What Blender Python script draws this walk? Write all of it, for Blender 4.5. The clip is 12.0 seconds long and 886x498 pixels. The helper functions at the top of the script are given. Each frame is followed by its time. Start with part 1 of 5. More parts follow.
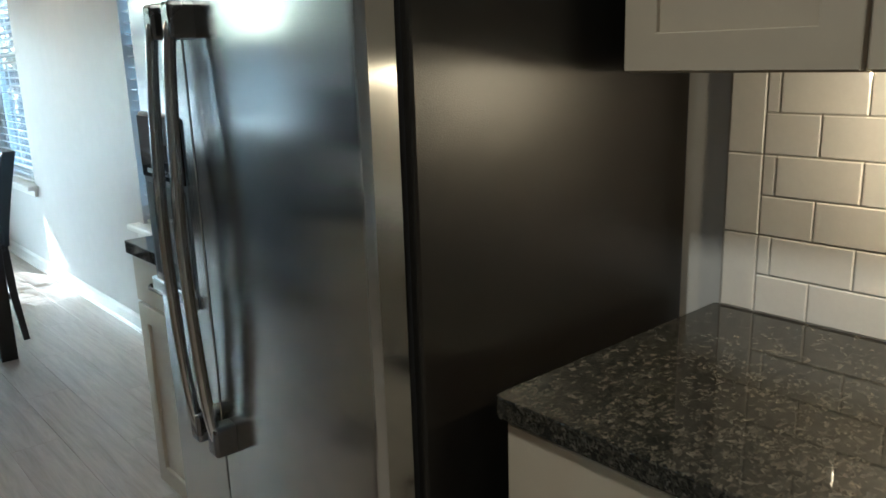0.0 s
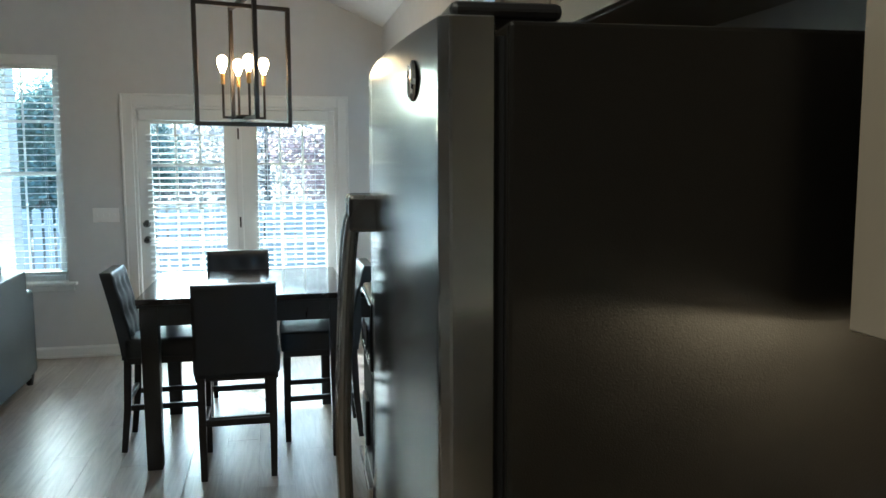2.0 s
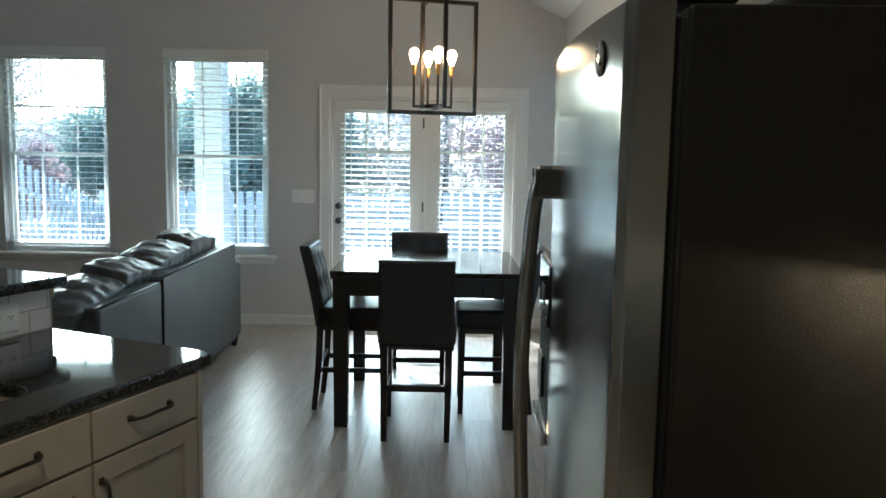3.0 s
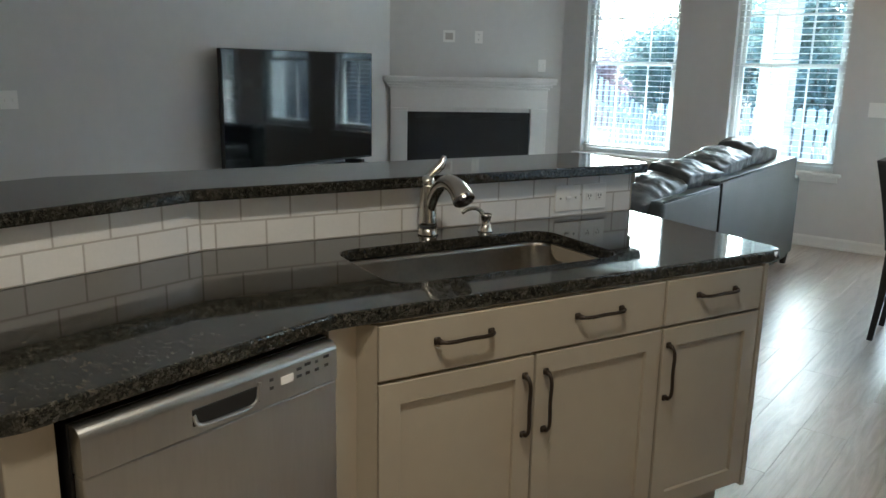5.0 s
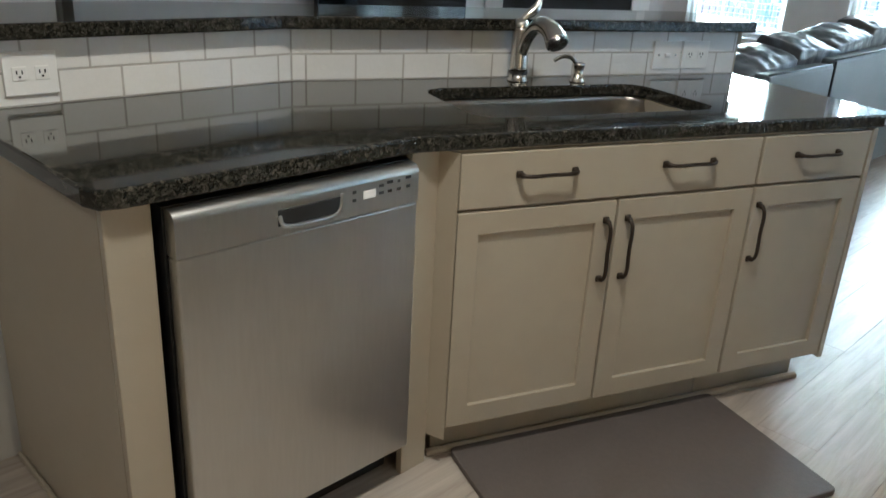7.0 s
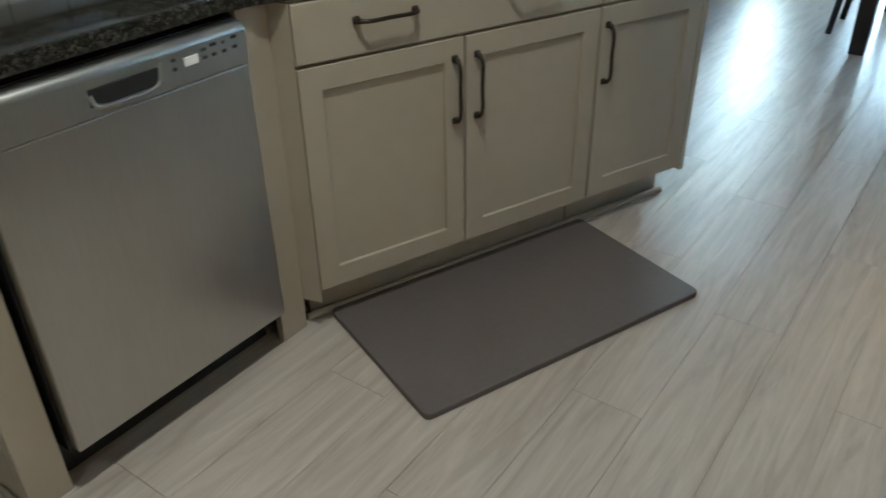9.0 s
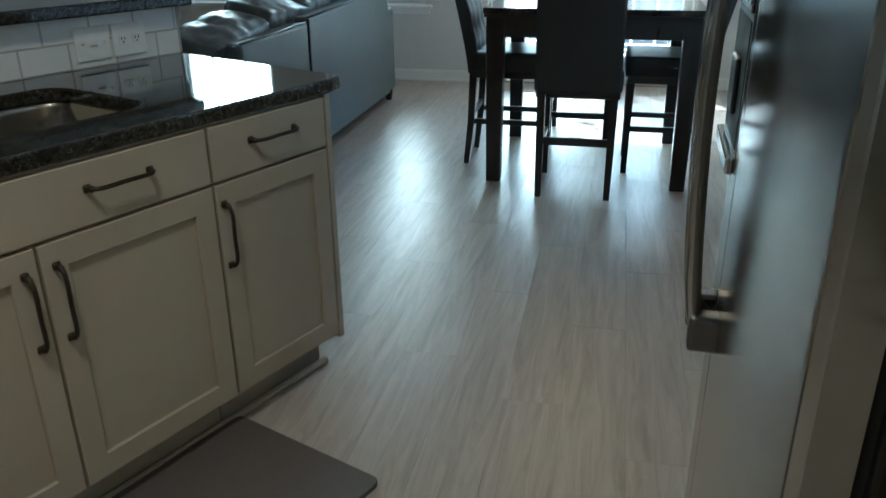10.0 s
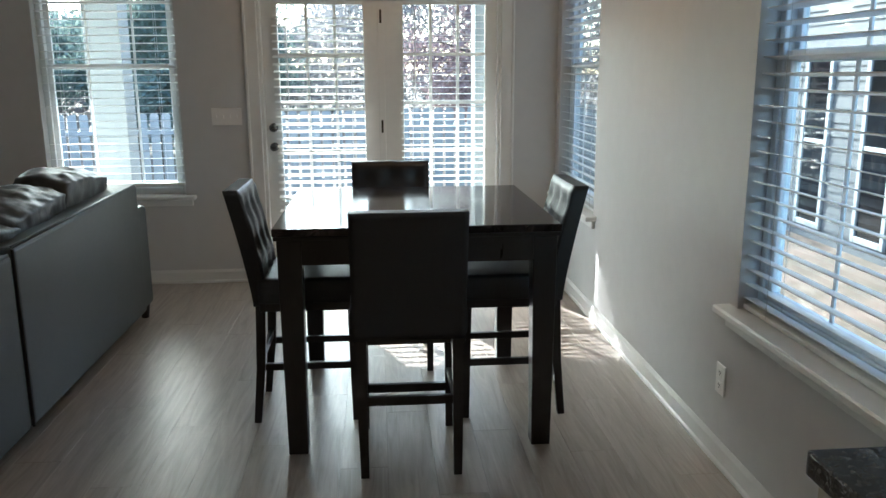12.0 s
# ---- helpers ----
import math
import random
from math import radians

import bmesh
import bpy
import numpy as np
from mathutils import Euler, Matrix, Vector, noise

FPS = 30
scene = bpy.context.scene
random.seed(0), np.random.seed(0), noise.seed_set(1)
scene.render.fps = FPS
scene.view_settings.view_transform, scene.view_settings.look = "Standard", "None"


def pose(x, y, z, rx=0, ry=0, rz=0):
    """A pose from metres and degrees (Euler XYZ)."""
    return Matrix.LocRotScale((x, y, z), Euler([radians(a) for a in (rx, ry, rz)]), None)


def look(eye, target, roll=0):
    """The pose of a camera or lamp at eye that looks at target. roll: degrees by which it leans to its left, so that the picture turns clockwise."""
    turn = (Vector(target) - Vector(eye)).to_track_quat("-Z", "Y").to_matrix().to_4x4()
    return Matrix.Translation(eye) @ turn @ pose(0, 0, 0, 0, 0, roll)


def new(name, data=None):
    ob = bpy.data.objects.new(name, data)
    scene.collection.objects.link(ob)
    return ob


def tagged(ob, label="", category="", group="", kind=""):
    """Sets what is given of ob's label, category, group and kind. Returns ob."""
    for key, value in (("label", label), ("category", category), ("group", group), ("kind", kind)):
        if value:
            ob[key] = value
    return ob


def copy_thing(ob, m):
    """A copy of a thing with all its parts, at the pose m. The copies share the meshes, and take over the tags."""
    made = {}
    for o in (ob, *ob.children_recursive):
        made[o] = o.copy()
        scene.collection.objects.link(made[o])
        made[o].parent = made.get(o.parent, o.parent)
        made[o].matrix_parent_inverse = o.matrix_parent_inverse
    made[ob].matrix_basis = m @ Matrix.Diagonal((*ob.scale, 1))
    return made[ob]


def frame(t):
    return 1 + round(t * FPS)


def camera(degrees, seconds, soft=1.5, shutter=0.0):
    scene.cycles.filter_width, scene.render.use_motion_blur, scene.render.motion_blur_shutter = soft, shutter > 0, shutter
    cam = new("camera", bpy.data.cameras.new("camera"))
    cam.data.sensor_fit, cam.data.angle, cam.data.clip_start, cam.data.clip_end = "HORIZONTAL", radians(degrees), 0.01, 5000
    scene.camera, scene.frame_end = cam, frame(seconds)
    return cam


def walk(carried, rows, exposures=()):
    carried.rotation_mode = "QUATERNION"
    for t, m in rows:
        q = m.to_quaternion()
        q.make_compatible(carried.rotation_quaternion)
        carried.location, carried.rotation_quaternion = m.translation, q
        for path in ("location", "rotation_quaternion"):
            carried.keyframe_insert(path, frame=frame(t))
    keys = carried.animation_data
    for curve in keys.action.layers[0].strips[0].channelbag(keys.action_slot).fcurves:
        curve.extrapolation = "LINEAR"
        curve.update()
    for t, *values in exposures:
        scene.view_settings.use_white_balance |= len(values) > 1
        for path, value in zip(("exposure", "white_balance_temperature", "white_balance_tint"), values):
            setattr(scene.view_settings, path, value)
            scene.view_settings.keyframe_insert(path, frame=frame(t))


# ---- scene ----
cam = camera(58.5, 12.0, shutter=0.12)
PATH = [
    (0, (0.848, 0.37, 1.428), (2.121, 1.835, 0.948), -1.8),
    (0.5, (0.991, 0.541, 1.454), (2.115, 2.135, 1.009), -0.8),
    (1, (1.076, 0.573, 1.507), (2.081, 2.26, 1.127), -0.5),
    (1.5, (1.201, 0.486, 1.559), (1.846, 2.358, 1.272), -1.5),
    (2, (1.308, 0.394, 1.584), (1.73, 2.337, 1.372), -0.2),
    (2.5, (1.309, 0.324, 1.586), (1.565, 2.301, 1.428), 0.4),
    (3, (1.268, 0.226, 1.543), (1.261, 2.213, 1.315), 1.0),
    (3.5, (1.24, 0.177, 1.492), (0.939, 2.115, 1.102), 2.9),
    (3.7, (1.225, 0.164, 1.478), (0.691, 2.046, 1.06), 2.4),
    (5.3, (1.192, 0.096, 1.452), (-0.062, 1.587, 1.002), 1.5),
    (5.5, (1.206, 0.094, 1.449), (-0.084, 1.554, 0.996), 1.8),
    (6, (1.229, 0.094, 1.425), (-0.116, 1.496, 0.952), 2.6),
    (6.5, (1.212, 0.083, 1.363), (-0.119, 1.464, 0.797), 3.2),
    (7, (1.221, 0.081, 1.321), (-0.075, 1.421, 0.598), 3.1),
    (7.2, (1.222, 0.081, 1.304), (-0.044, 1.396, 0.487), 2.8),
    (8.8, (1.242, 0.121, 1.282), (0.109, 1.415, 0.262), -1.0),
    (9, (1.275, 0.176, 1.305), (0.276, 1.556, 0.257), -1.0),
    (9.5, (1.303, 0.327, 1.291), (0.742, 2.007, 0.36), -1.6),
    (10, (1.288, 0.545, 1.328), (0.896, 2.346, 0.553), -0.5),
    (10.5, (1.139, 0.82, 1.368), (1.019, 2.727, 0.778), 0.6),
    (11, (1.06, 1.103, 1.402), (1.152, 3.025, 0.855), -0.0),
    (11.5, (1.063, 1.438, 1.443), (1.179, 3.38, 0.98), -0.6),
    (12, (1.024, 1.708, 1.46), (1.179, 3.655, 1.028), -0.3),
]
EXPOSURES = [(0, 4.65, 4900, 0), (1, 4.45, 4900, -3), (2.5, 4.1, 5200, 0), (3.5, 4.05, 5250, 2), (5.5, 5.05, 5300, 4), (7, 5.25, 4980, 3),
             (9, 4.9, 4700, -2), (9.5, 4.55, 4700, -4), (10.5, 4.15, 4850, -5), (11, 3.9, 5200, 1), (12, 3.6, 5700, 8)]
walk(cam, [(t, look(eye, target, roll)) for t, eye, target, roll in PATH], EXPOSURES)

# ---- world, sun and lamps ----
SUN_DIR = Vector((0.42, -1.0, -0.66)).normalized()
world = bpy.data.worlds.new("sky")
scene.world = world
world.use_nodes = True
wt = world.node_tree
sky = wt.nodes.new("ShaderNodeTexSky")
sky.sky_type, sky.sun_disc = "NISHITA", False
sky.sun_elevation = math.asin(-SUN_DIR.z)
sky.sun_rotation = math.atan2(-SUN_DIR.x, -SUN_DIR.y)
sky.air_density, sky.dust_density = 0.9, 2.2
wt.links.new(sky.outputs[0], wt.nodes["Background"].inputs["Color"])
wt.nodes["Background"].inputs["Strength"].default_value = 0.15

sun = new("sun", bpy.data.lights.new("sun", "SUN"))
sun.data.energy, sun.data.angle, sun.data.color = 1.7, radians(0.53), (1.0, 0.93, 0.84)
sun.matrix_world = look(-SUN_DIR * 30, (0, 0, 0))


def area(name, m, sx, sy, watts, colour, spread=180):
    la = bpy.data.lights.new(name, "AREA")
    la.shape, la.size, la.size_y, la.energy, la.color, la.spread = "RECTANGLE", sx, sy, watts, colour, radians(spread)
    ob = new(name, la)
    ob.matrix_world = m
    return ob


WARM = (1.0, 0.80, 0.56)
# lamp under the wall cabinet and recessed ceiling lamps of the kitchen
puck = new("under_cabinet_lamp", bpy.data.lights.new("under_cabinet_lamp", "POINT"))
puck.data.energy, puck.data.color, puck.data.shadow_soft_size = 0.35, (1.0, 0.68, 0.36), 0.012
puck.matrix_world = pose(2.17, 0.62, 1.368)
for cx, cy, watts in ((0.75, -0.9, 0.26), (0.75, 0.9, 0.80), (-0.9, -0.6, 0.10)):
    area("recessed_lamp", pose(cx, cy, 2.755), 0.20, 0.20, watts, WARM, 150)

# ---- materials ----
MATS = {}


def mat(name, colour, rough=0.5, metal=0.0, noise_scale=0.0, noise_amt=0.0, bump=0.0, bump_scale=200.0, stretch=(1, 1, 1), coat=0.0, spec=0.5, island=0.0, bump_dist=0.002):
    """Principled surface with two scales of variation and fine relief."""
    if name in MATS:
        return MATS[name]
    m = bpy.data.materials.new(name)
    m.use_nodes = True
    nt = m.node_tree
    b = nt.nodes["Principled BSDF"]
    b.inputs["Base Color"].default_value = (*colour, 1)
    b.inputs["Roughness"].default_value = rough
    b.inputs["Metallic"].default_value = metal
    b.inputs["Coat Weight"].default_value = coat
    b.inputs["Specular IOR Level"].default_value = spec
    tc = nt.nodes.new("ShaderNodeTexCoord")
    mp = nt.nodes.new("ShaderNodeMapping")
    mp.inputs["Scale"].default_value = stretch
    nt.links.new(tc.outputs["Object"], mp.inputs["Vector"])
    if noise_amt > 0:
        n1 = nt.nodes.new("ShaderNodeTexNoise")
        n1.inputs["Scale"].default_value, n1.inputs["Detail"].default_value = noise_scale, 6
        n2 = nt.nodes.new("ShaderNodeTexNoise")
        n2.inputs["Scale"].default_value, n2.inputs["Detail"].default_value = noise_scale * 9, 3
        ad = nt.nodes.new("ShaderNodeMath")
        ad.operation = "ADD"
        rg = nt.nodes.new("ShaderNodeMapRange")
        rg.inputs["From Min"].default_value, rg.inputs["From Max"].default_value = 0.6, 1.4
        rg.inputs["To Min"].default_value, rg.inputs["To Max"].default_value = 1 - noise_amt, 1 + noise_amt
        mx = nt.nodes.new("ShaderNodeMix")
        mx.data_type, mx.blend_type = "RGBA", "MULTIPLY"
        mx.inputs["Factor"].default_value = 1
        mx.inputs["A"].default_value = (*colour, 1)
        for n in (n1, n2):
            nt.links.new(mp.outputs[0], n.inputs["Vector"])
        nt.links.new(n1.outputs["Fac"], ad.inputs[0])
        nt.links.new(n2.outputs["Fac"], ad.inputs[1])
        nt.links.new(ad.outputs[0], rg.inputs["Value"])
        last = rg.outputs[0]
        if island:
            oi = nt.nodes.new("ShaderNodeObjectInfo")
            r2 = nt.nodes.new("ShaderNodeMapRange")
            r2.inputs["To Min"].default_value, r2.inputs["To Max"].default_value = 1 - island, 1 + island
            ml = nt.nodes.new("ShaderNodeMath")
            ml.operation = "MULTIPLY"
            nt.links.new(oi.outputs["Random"], r2.inputs["Value"])
            nt.links.new(r2.outputs[0], ml.inputs[0])
            nt.links.new(last, ml.inputs[1])
            last = ml.outputs[0]
        nt.links.new(last, mx.inputs["B"])
        nt.links.new(mx.outputs["Result"], b.inputs["Base Color"])
        rr = nt.nodes.new("ShaderNodeMapRange")
        rr.inputs["To Min"].default_value, rr.inputs["To Max"].default_value = max(0.02, rough * 0.82), min(1, rough * 1.18)
        nt.links.new(n1.outputs["Fac"], rr.inputs["Value"])
        nt.links.new(rr.outputs[0], b.inputs["Roughness"])
    if bump > 0:
        nb = nt.nodes.new("ShaderNodeTexNoise")
        nb.inputs["Scale"].default_value, nb.inputs["Detail"].default_value = bump_scale, 4
        bp = nt.nodes.new("ShaderNodeBump")
        bp.inputs["Strength"].default_value, bp.inputs["Distance"].default_value = bump, bump_dist
        nt.links.new(mp.outputs[0], nb.inputs["Vector"])
        nt.links.new(nb.outputs["Fac"], bp.inputs["Height"])
        nt.links.new(bp.outputs[0], b.inputs["Normal"])
    MATS[name] = m
    return m


def ramp_mat(name, stops, scale, detail=6, rough=0.1, voronoi=0.0, stretch=(1, 1, 1), bump=0.0, distort=0.0, random_shift=0.0, spec=0.5):
    """Principled surface coloured by noise through a colour ramp."""
    m = bpy.data.materials.new(name)
    m.use_nodes = True
    nt = m.node_tree
    b = nt.nodes["Principled BSDF"]
    b.inputs["Roughness"].default_value = rough
    b.inputs["Specular IOR Level"].default_value = spec
    tc = nt.nodes.new("ShaderNodeTexCoord")
    mp = nt.nodes.new("ShaderNodeMapping")
    mp.inputs["Scale"].default_value = stretch
    nt.links.new(tc.outputs["Object"], mp.inputs["Vector"])
    if random_shift:
        oi = nt.nodes.new("ShaderNodeObjectInfo")
        ml = nt.nodes.new("ShaderNodeMath")
        ml.operation = "MULTIPLY"
        ml.inputs[1].default_value = random_shift
        cb = nt.nodes.new("ShaderNodeCombineXYZ")
        nt.links.new(oi.outputs["Random"], ml.inputs[0])
        nt.links.new(ml.outputs[0], cb.inputs[0])
        nt.links.new(ml.outputs[0], cb.inputs[1])
        nt.links.new(cb.outputs[0], mp.inputs["Location"])
    n = nt.nodes.new("ShaderNodeTexNoise")
    n.inputs["Scale"].default_value, n.inputs["Detail"].default_value, n.inputs["Roughness"].default_value = scale, detail, 0.65
    n.inputs["Distortion"].default_value = distort
    nt.links.new(mp.outputs[0], n.inputs["Vector"])
    src = n.outputs["Fac"]
    if voronoi:
        v = nt.nodes.new("ShaderNodeTexVoronoi")
        v.inputs["Scale"].default_value = voronoi
        sp = nt.nodes.new("ShaderNodeSeparateColor")
        a = nt.nodes.new("ShaderNodeMath")
        a.operation = "MULTIPLY_ADD"
        a.inputs[1].default_value = 0.5
        h = nt.nodes.new("ShaderNodeMath")
        h.operation = "MULTIPLY"
        h.inputs[1].default_value = 0.55
        wv = nt.nodes.new("ShaderNodeVectorMath")
        wv.operation = "MULTIPLY_ADD"
        wv.inputs[1].default_value = (0.05, 0.05, 0.05)
        nt.links.new(n.outputs["Color"], wv.inputs[0])
        nt.links.new(mp.outputs[0], wv.inputs[2])
        nt.links.new(wv.outputs[0], v.inputs["Vector"])
        nt.links.new(v.outputs["Color"], sp.inputs[0])
        nt.links.new(n.outputs["Fac"], h.inputs[0])
        nt.links.new(sp.outputs[0], a.inputs[0])
        nt.links.new(h.outputs[0], a.inputs[2])
        src = a.outputs[0]
    r = nt.nodes.new("ShaderNodeValToRGB")
    el = r.color_ramp.elements
    while len(el) < len(stops):
        el.new(0.5)
    for e, (p, c) in zip(el, stops):
        e.position, e.color = p, (*c, 1)
    nt.links.new(src, r.inputs[0])
    nt.links.new(r.outputs[0], b.inputs["Base Color"])
    if bump:
        bp = nt.nodes.new("ShaderNodeBump")
        bp.inputs["Strength"].default_value, bp.inputs["Distance"].default_value = bump, 0.002
        nt.links.new(src, bp.inputs["Height"])
        nt.links.new(bp.outputs[0], b.inputs["Normal"])
    MATS[name] = m
    return m


def glass_mat(name, tint=(0.96, 0.98, 0.98)):
    m = bpy.data.materials.new(name)
    m.use_nodes = True
    nt = m.node_tree
    out = nt.nodes["Material Output"]
    tr = nt.nodes.new("ShaderNodeBsdfTransparent")
    tr.inputs[0].default_value = (*tint, 1)
    gl = nt.nodes.new("ShaderNodeBsdfGlossy")
    gl.inputs["Roughness"].default_value = 0.02
    lw = nt.nodes.new("ShaderNodeLayerWeight")
    fr = nt.nodes.new("ShaderNodeMath")
    fr.operation = "POWER"
    fr.inputs[1].default_value = 4.0
    nt.links.new(lw.outputs["Facing"], fr.inputs[0])
    mx = nt.nodes.new("ShaderNodeMixShader")
    nt.links.new(fr.outputs[0], mx.inputs[0])
    nt.links.new(tr.outputs[0], mx.inputs[1])
    nt.links.new(gl.outputs[0], mx.inputs[2])
    nt.links.new(mx.outputs[0], out.inputs["Surface"])
    return m


def glow_mat(name, colour, strength):
    m = bpy.data.materials.new(name)
    m.use_nodes = True
    b = m.node_tree.nodes["Principled BSDF"]
    b.inputs["Base Color"].default_value = (*colour, 1)
    b.inputs["Emission Color"].default_value = (*colour, 1)
    b.inputs["Emission Strength"].default_value = strength
    return m


def steel_mat(name, colour, rough):
    """Vertically brushed sheet steel: it smears what it mirrors sideways and is slightly wavy."""
    m = mat(name, colour, rough, 1.0, noise_scale=3, noise_amt=0.05)
    nt = m.node_tree
    b = nt.nodes["Principled BSDF"]
    b.inputs["Anisotropic"].default_value = 0.8
    tg = nt.nodes.new("ShaderNodeTangent")
    tg.direction_type, tg.axis = "RADIAL", "Z"
    nt.links.new(tg.outputs[0], b.inputs["Tangent"])
    tc = nt.nodes.new("ShaderNodeTexCoord")
    heights = []
    for stretch, scale, weight in (((0.5, 0.5, 1.6), 3.0, 1.0), ((160, 160, 1.5), 3.0, 0.004)):
        mp = nt.nodes.new("ShaderNodeMapping")
        mp.inputs["Scale"].default_value = stretch
        n = nt.nodes.new("ShaderNodeTexNoise")
        n.inputs["Scale"].default_value, n.inputs["Detail"].default_value = scale, 1.5
        ml = nt.nodes.new("ShaderNodeMath")
        ml.operation = "MULTIPLY"
        ml.inputs[1].default_value = weight
        nt.links.new(tc.outputs["Object"], mp.inputs["Vector"])
        nt.links.new(mp.outputs[0], n.inputs["Vector"])
        nt.links.new(n.outputs["Fac"], ml.inputs[0])
        heights.append(ml)
    ad = nt.nodes.new("ShaderNodeMath")
    bp = nt.nodes.new("ShaderNodeBump")
    bp.inputs["Strength"].default_value, bp.inputs["Distance"].default_value = 1.0, 0.004
    nt.links.new(heights[0].outputs[0], ad.inputs[0])
    nt.links.new(heights[1].outputs[0], ad.inputs[1])
    nt.links.new(ad.outputs[0], bp.inputs["Height"])
    nt.links.new(bp.outputs[0], b.inputs["Normal"])
    return m


M_WALL = mat("grey_wall_paint", (0.64, 0.637, 0.63), 0.62, noise_scale=1.3, noise_amt=0.035, bump=0.12, bump_scale=350)
M_TRIM = mat("white_trim_paint", (0.80, 0.80, 0.78), 0.35, noise_scale=3, noise_amt=0.03, bump=0.05, bump_scale=120)
M_CEIL = mat("white_ceiling_paint", (0.83, 0.83, 0.82), 0.8, noise_scale=1.5, noise_amt=0.03, bump=0.2, bump_scale=260)
M_FLOOR = ramp_mat("greige_vinyl_plank", [(0.24, (0.285, 0.240, 0.200)), (0.42, (0.375, 0.325, 0.277)), (0.58, (0.44, 0.388, 0.335)), (0.80, (0.52, 0.468, 0.412))], 3.4, 10, 0.36, stretch=(7.5, 0.6, 1), bump=0.10, distort=1.2, random_shift=40)
M_GAP = mat("plank_joint_shadow", (0.27, 0.235, 0.20), 0.8)
M_CAB = mat("cream_cabinet_paint", (0.385, 0.335, 0.258), 0.38, noise_scale=2.2, noise_amt=0.03, bump=0.06, bump_scale=180)
M_GRANITE = ramp_mat("dark_granite", [(0.30, (0.0090, 0.0098, 0.0085)), (0.48, (0.0160, 0.0160, 0.0135)), (0.60, (0.029, 0.027, 0.0215)), (0.70, (0.054, 0.049, 0.039)), (0.86, (0.118, 0.106, 0.086))], 64, 8, 0.05, voronoi=185, stretch=(0.6, 1, 1), spec=0.5)
M_TILE = mat("white_glazed_tile", (0.80, 0.785, 0.765), 0.10, noise_scale=14, noise_amt=0.03, bump=0.04, bump_scale=22, island=0.03)
M_GROUT = mat("grey_grout", (0.47, 0.44, 0.41), 0.85, noise_scale=30, noise_amt=0.10, bump=0.2)
M_STEEL = steel_mat("brushed_stainless_steel", (0.47, 0.475, 0.465), 0.17)
M_STEEL_DW = mat("dishwasher_steel", (0.52, 0.51, 0.49), 0.32, 1.0, noise_scale=2.5, noise_amt=0.05, stretch=(5, 5, 0.5))
M_SINK = mat("satin_sink_steel", (0.80, 0.765, 0.71), 0.30, 1.0, noise_scale=8, noise_amt=0.08, bump=0.05, bump_scale=90)
M_NICKEL = mat("brushed_nickel", (0.60, 0.57, 0.52), 0.22, 1.0, noise_scale=12, noise_amt=0.05)
M_BRACKET = mat("dark_brushed_bracket", (0.16, 0.16, 0.16), 0.28, 1.0, noise_scale=12, noise_amt=0.06)
M_CHROME = mat("polished_chrome", (0.72, 0.72, 0.72), 0.08, 1.0)
M_FRSIDE = mat("black_textured_steel", (0.010, 0.009, 0.0075), 0.30, noise_scale=6, noise_amt=0.10, bump=0.22, bump_scale=420, spec=0.42)
M_BLACK = mat("black_plastic", (0.012, 0.012, 0.013), 0.38, noise_scale=8, noise_amt=0.1)
M_GASKET = mat("black_rubber", (0.008, 0.008, 0.008), 0.7, noise_scale=8, noise_amt=0.1)
M_SCREEN = mat("glossy_black_screen", (0.004, 0.004, 0.005), 0.05, spec=0.7)
M_PULL = mat("dark_bronze_pull", (0.040, 0.029, 0.021), 0.38, 0.6, noise_scale=20, noise_amt=0.15)
M_ESPRESSO = mat("espresso_wood", (0.022, 0.019, 0.018), 0.30, noise_scale=5, noise_amt=0.25, bump=0.08, bump_scale=40, stretch=(6, 6, 0.8))
M_TABLE = ramp_mat("dark_marble_laminate", [(0.35, (0.010, 0.009, 0.010)), (0.52, (0.022, 0.019, 0.019)), (0.62, (0.07, 0.058, 0.052)), (0.68, (0.016, 0.014, 0.014))], 4, 8, 0.10, distort=2.2)
M_LEATHER = mat("black_faux_leather", (0.026, 0.027, 0.029), 0.40, noise_scale=9, noise_amt=0.12, bump=0.25, bump_scale=330)
M_SOFA = mat("charcoal_bonded_leather", (0.060, 0.073, 0.076), 0.44, noise_scale=4, noise_amt=0.12, bump=0.22, bump_scale=260)
M_PILLOW = mat("dark_grey_cushion_leather", (0.060, 0.070, 0.076), 0.40, noise_scale=9, noise_amt=0.12, bump=0.35, bump_scale=16, stretch=(0.8, 2.6, 0.8), bump_dist=0.006)
M_BRONZE = mat("oil_rubbed_bronze", (0.055, 0.045, 0.038), 0.42, 0.7, noise_scale=10, noise_amt=0.2)
M_BRASS = mat("brass_candle_sleeve", (0.60, 0.36, 0.12), 0.35, 0.8, noise_scale=10, noise_amt=0.1)
M_BULB = glow_mat("warm_bulb_glass", (1.0, 0.60, 0.28), 4.5)
M_SLAT = mat("white_faux_wood_slat", (0.80, 0.81, 0.79), 0.42, noise_scale=6, noise_amt=0.04)
M_VINYL = mat("white_window_vinyl", (0.78, 0.80, 0.80), 0.36, noise_scale=4, noise_amt=0.03)
M_GLASS = glass_mat("window_glass", (0.88, 0.95, 0.93))
M_PLATE = mat("white_plastic_plate", (0.87, 0.86, 0.84), 0.30, noise_scale=20, noise_amt=0.02)
M_MAT = mat("taupe_foam_mat", (0.105, 0.088, 0.080), 0.62, noise_scale=9, noise_amt=0.10, bump=0.5, bump_scale=160)
M_MANTEL = mat("white_mantel_paint", (0.78, 0.78, 0.77), 0.38, noise_scale=3, noise_amt=0.03)
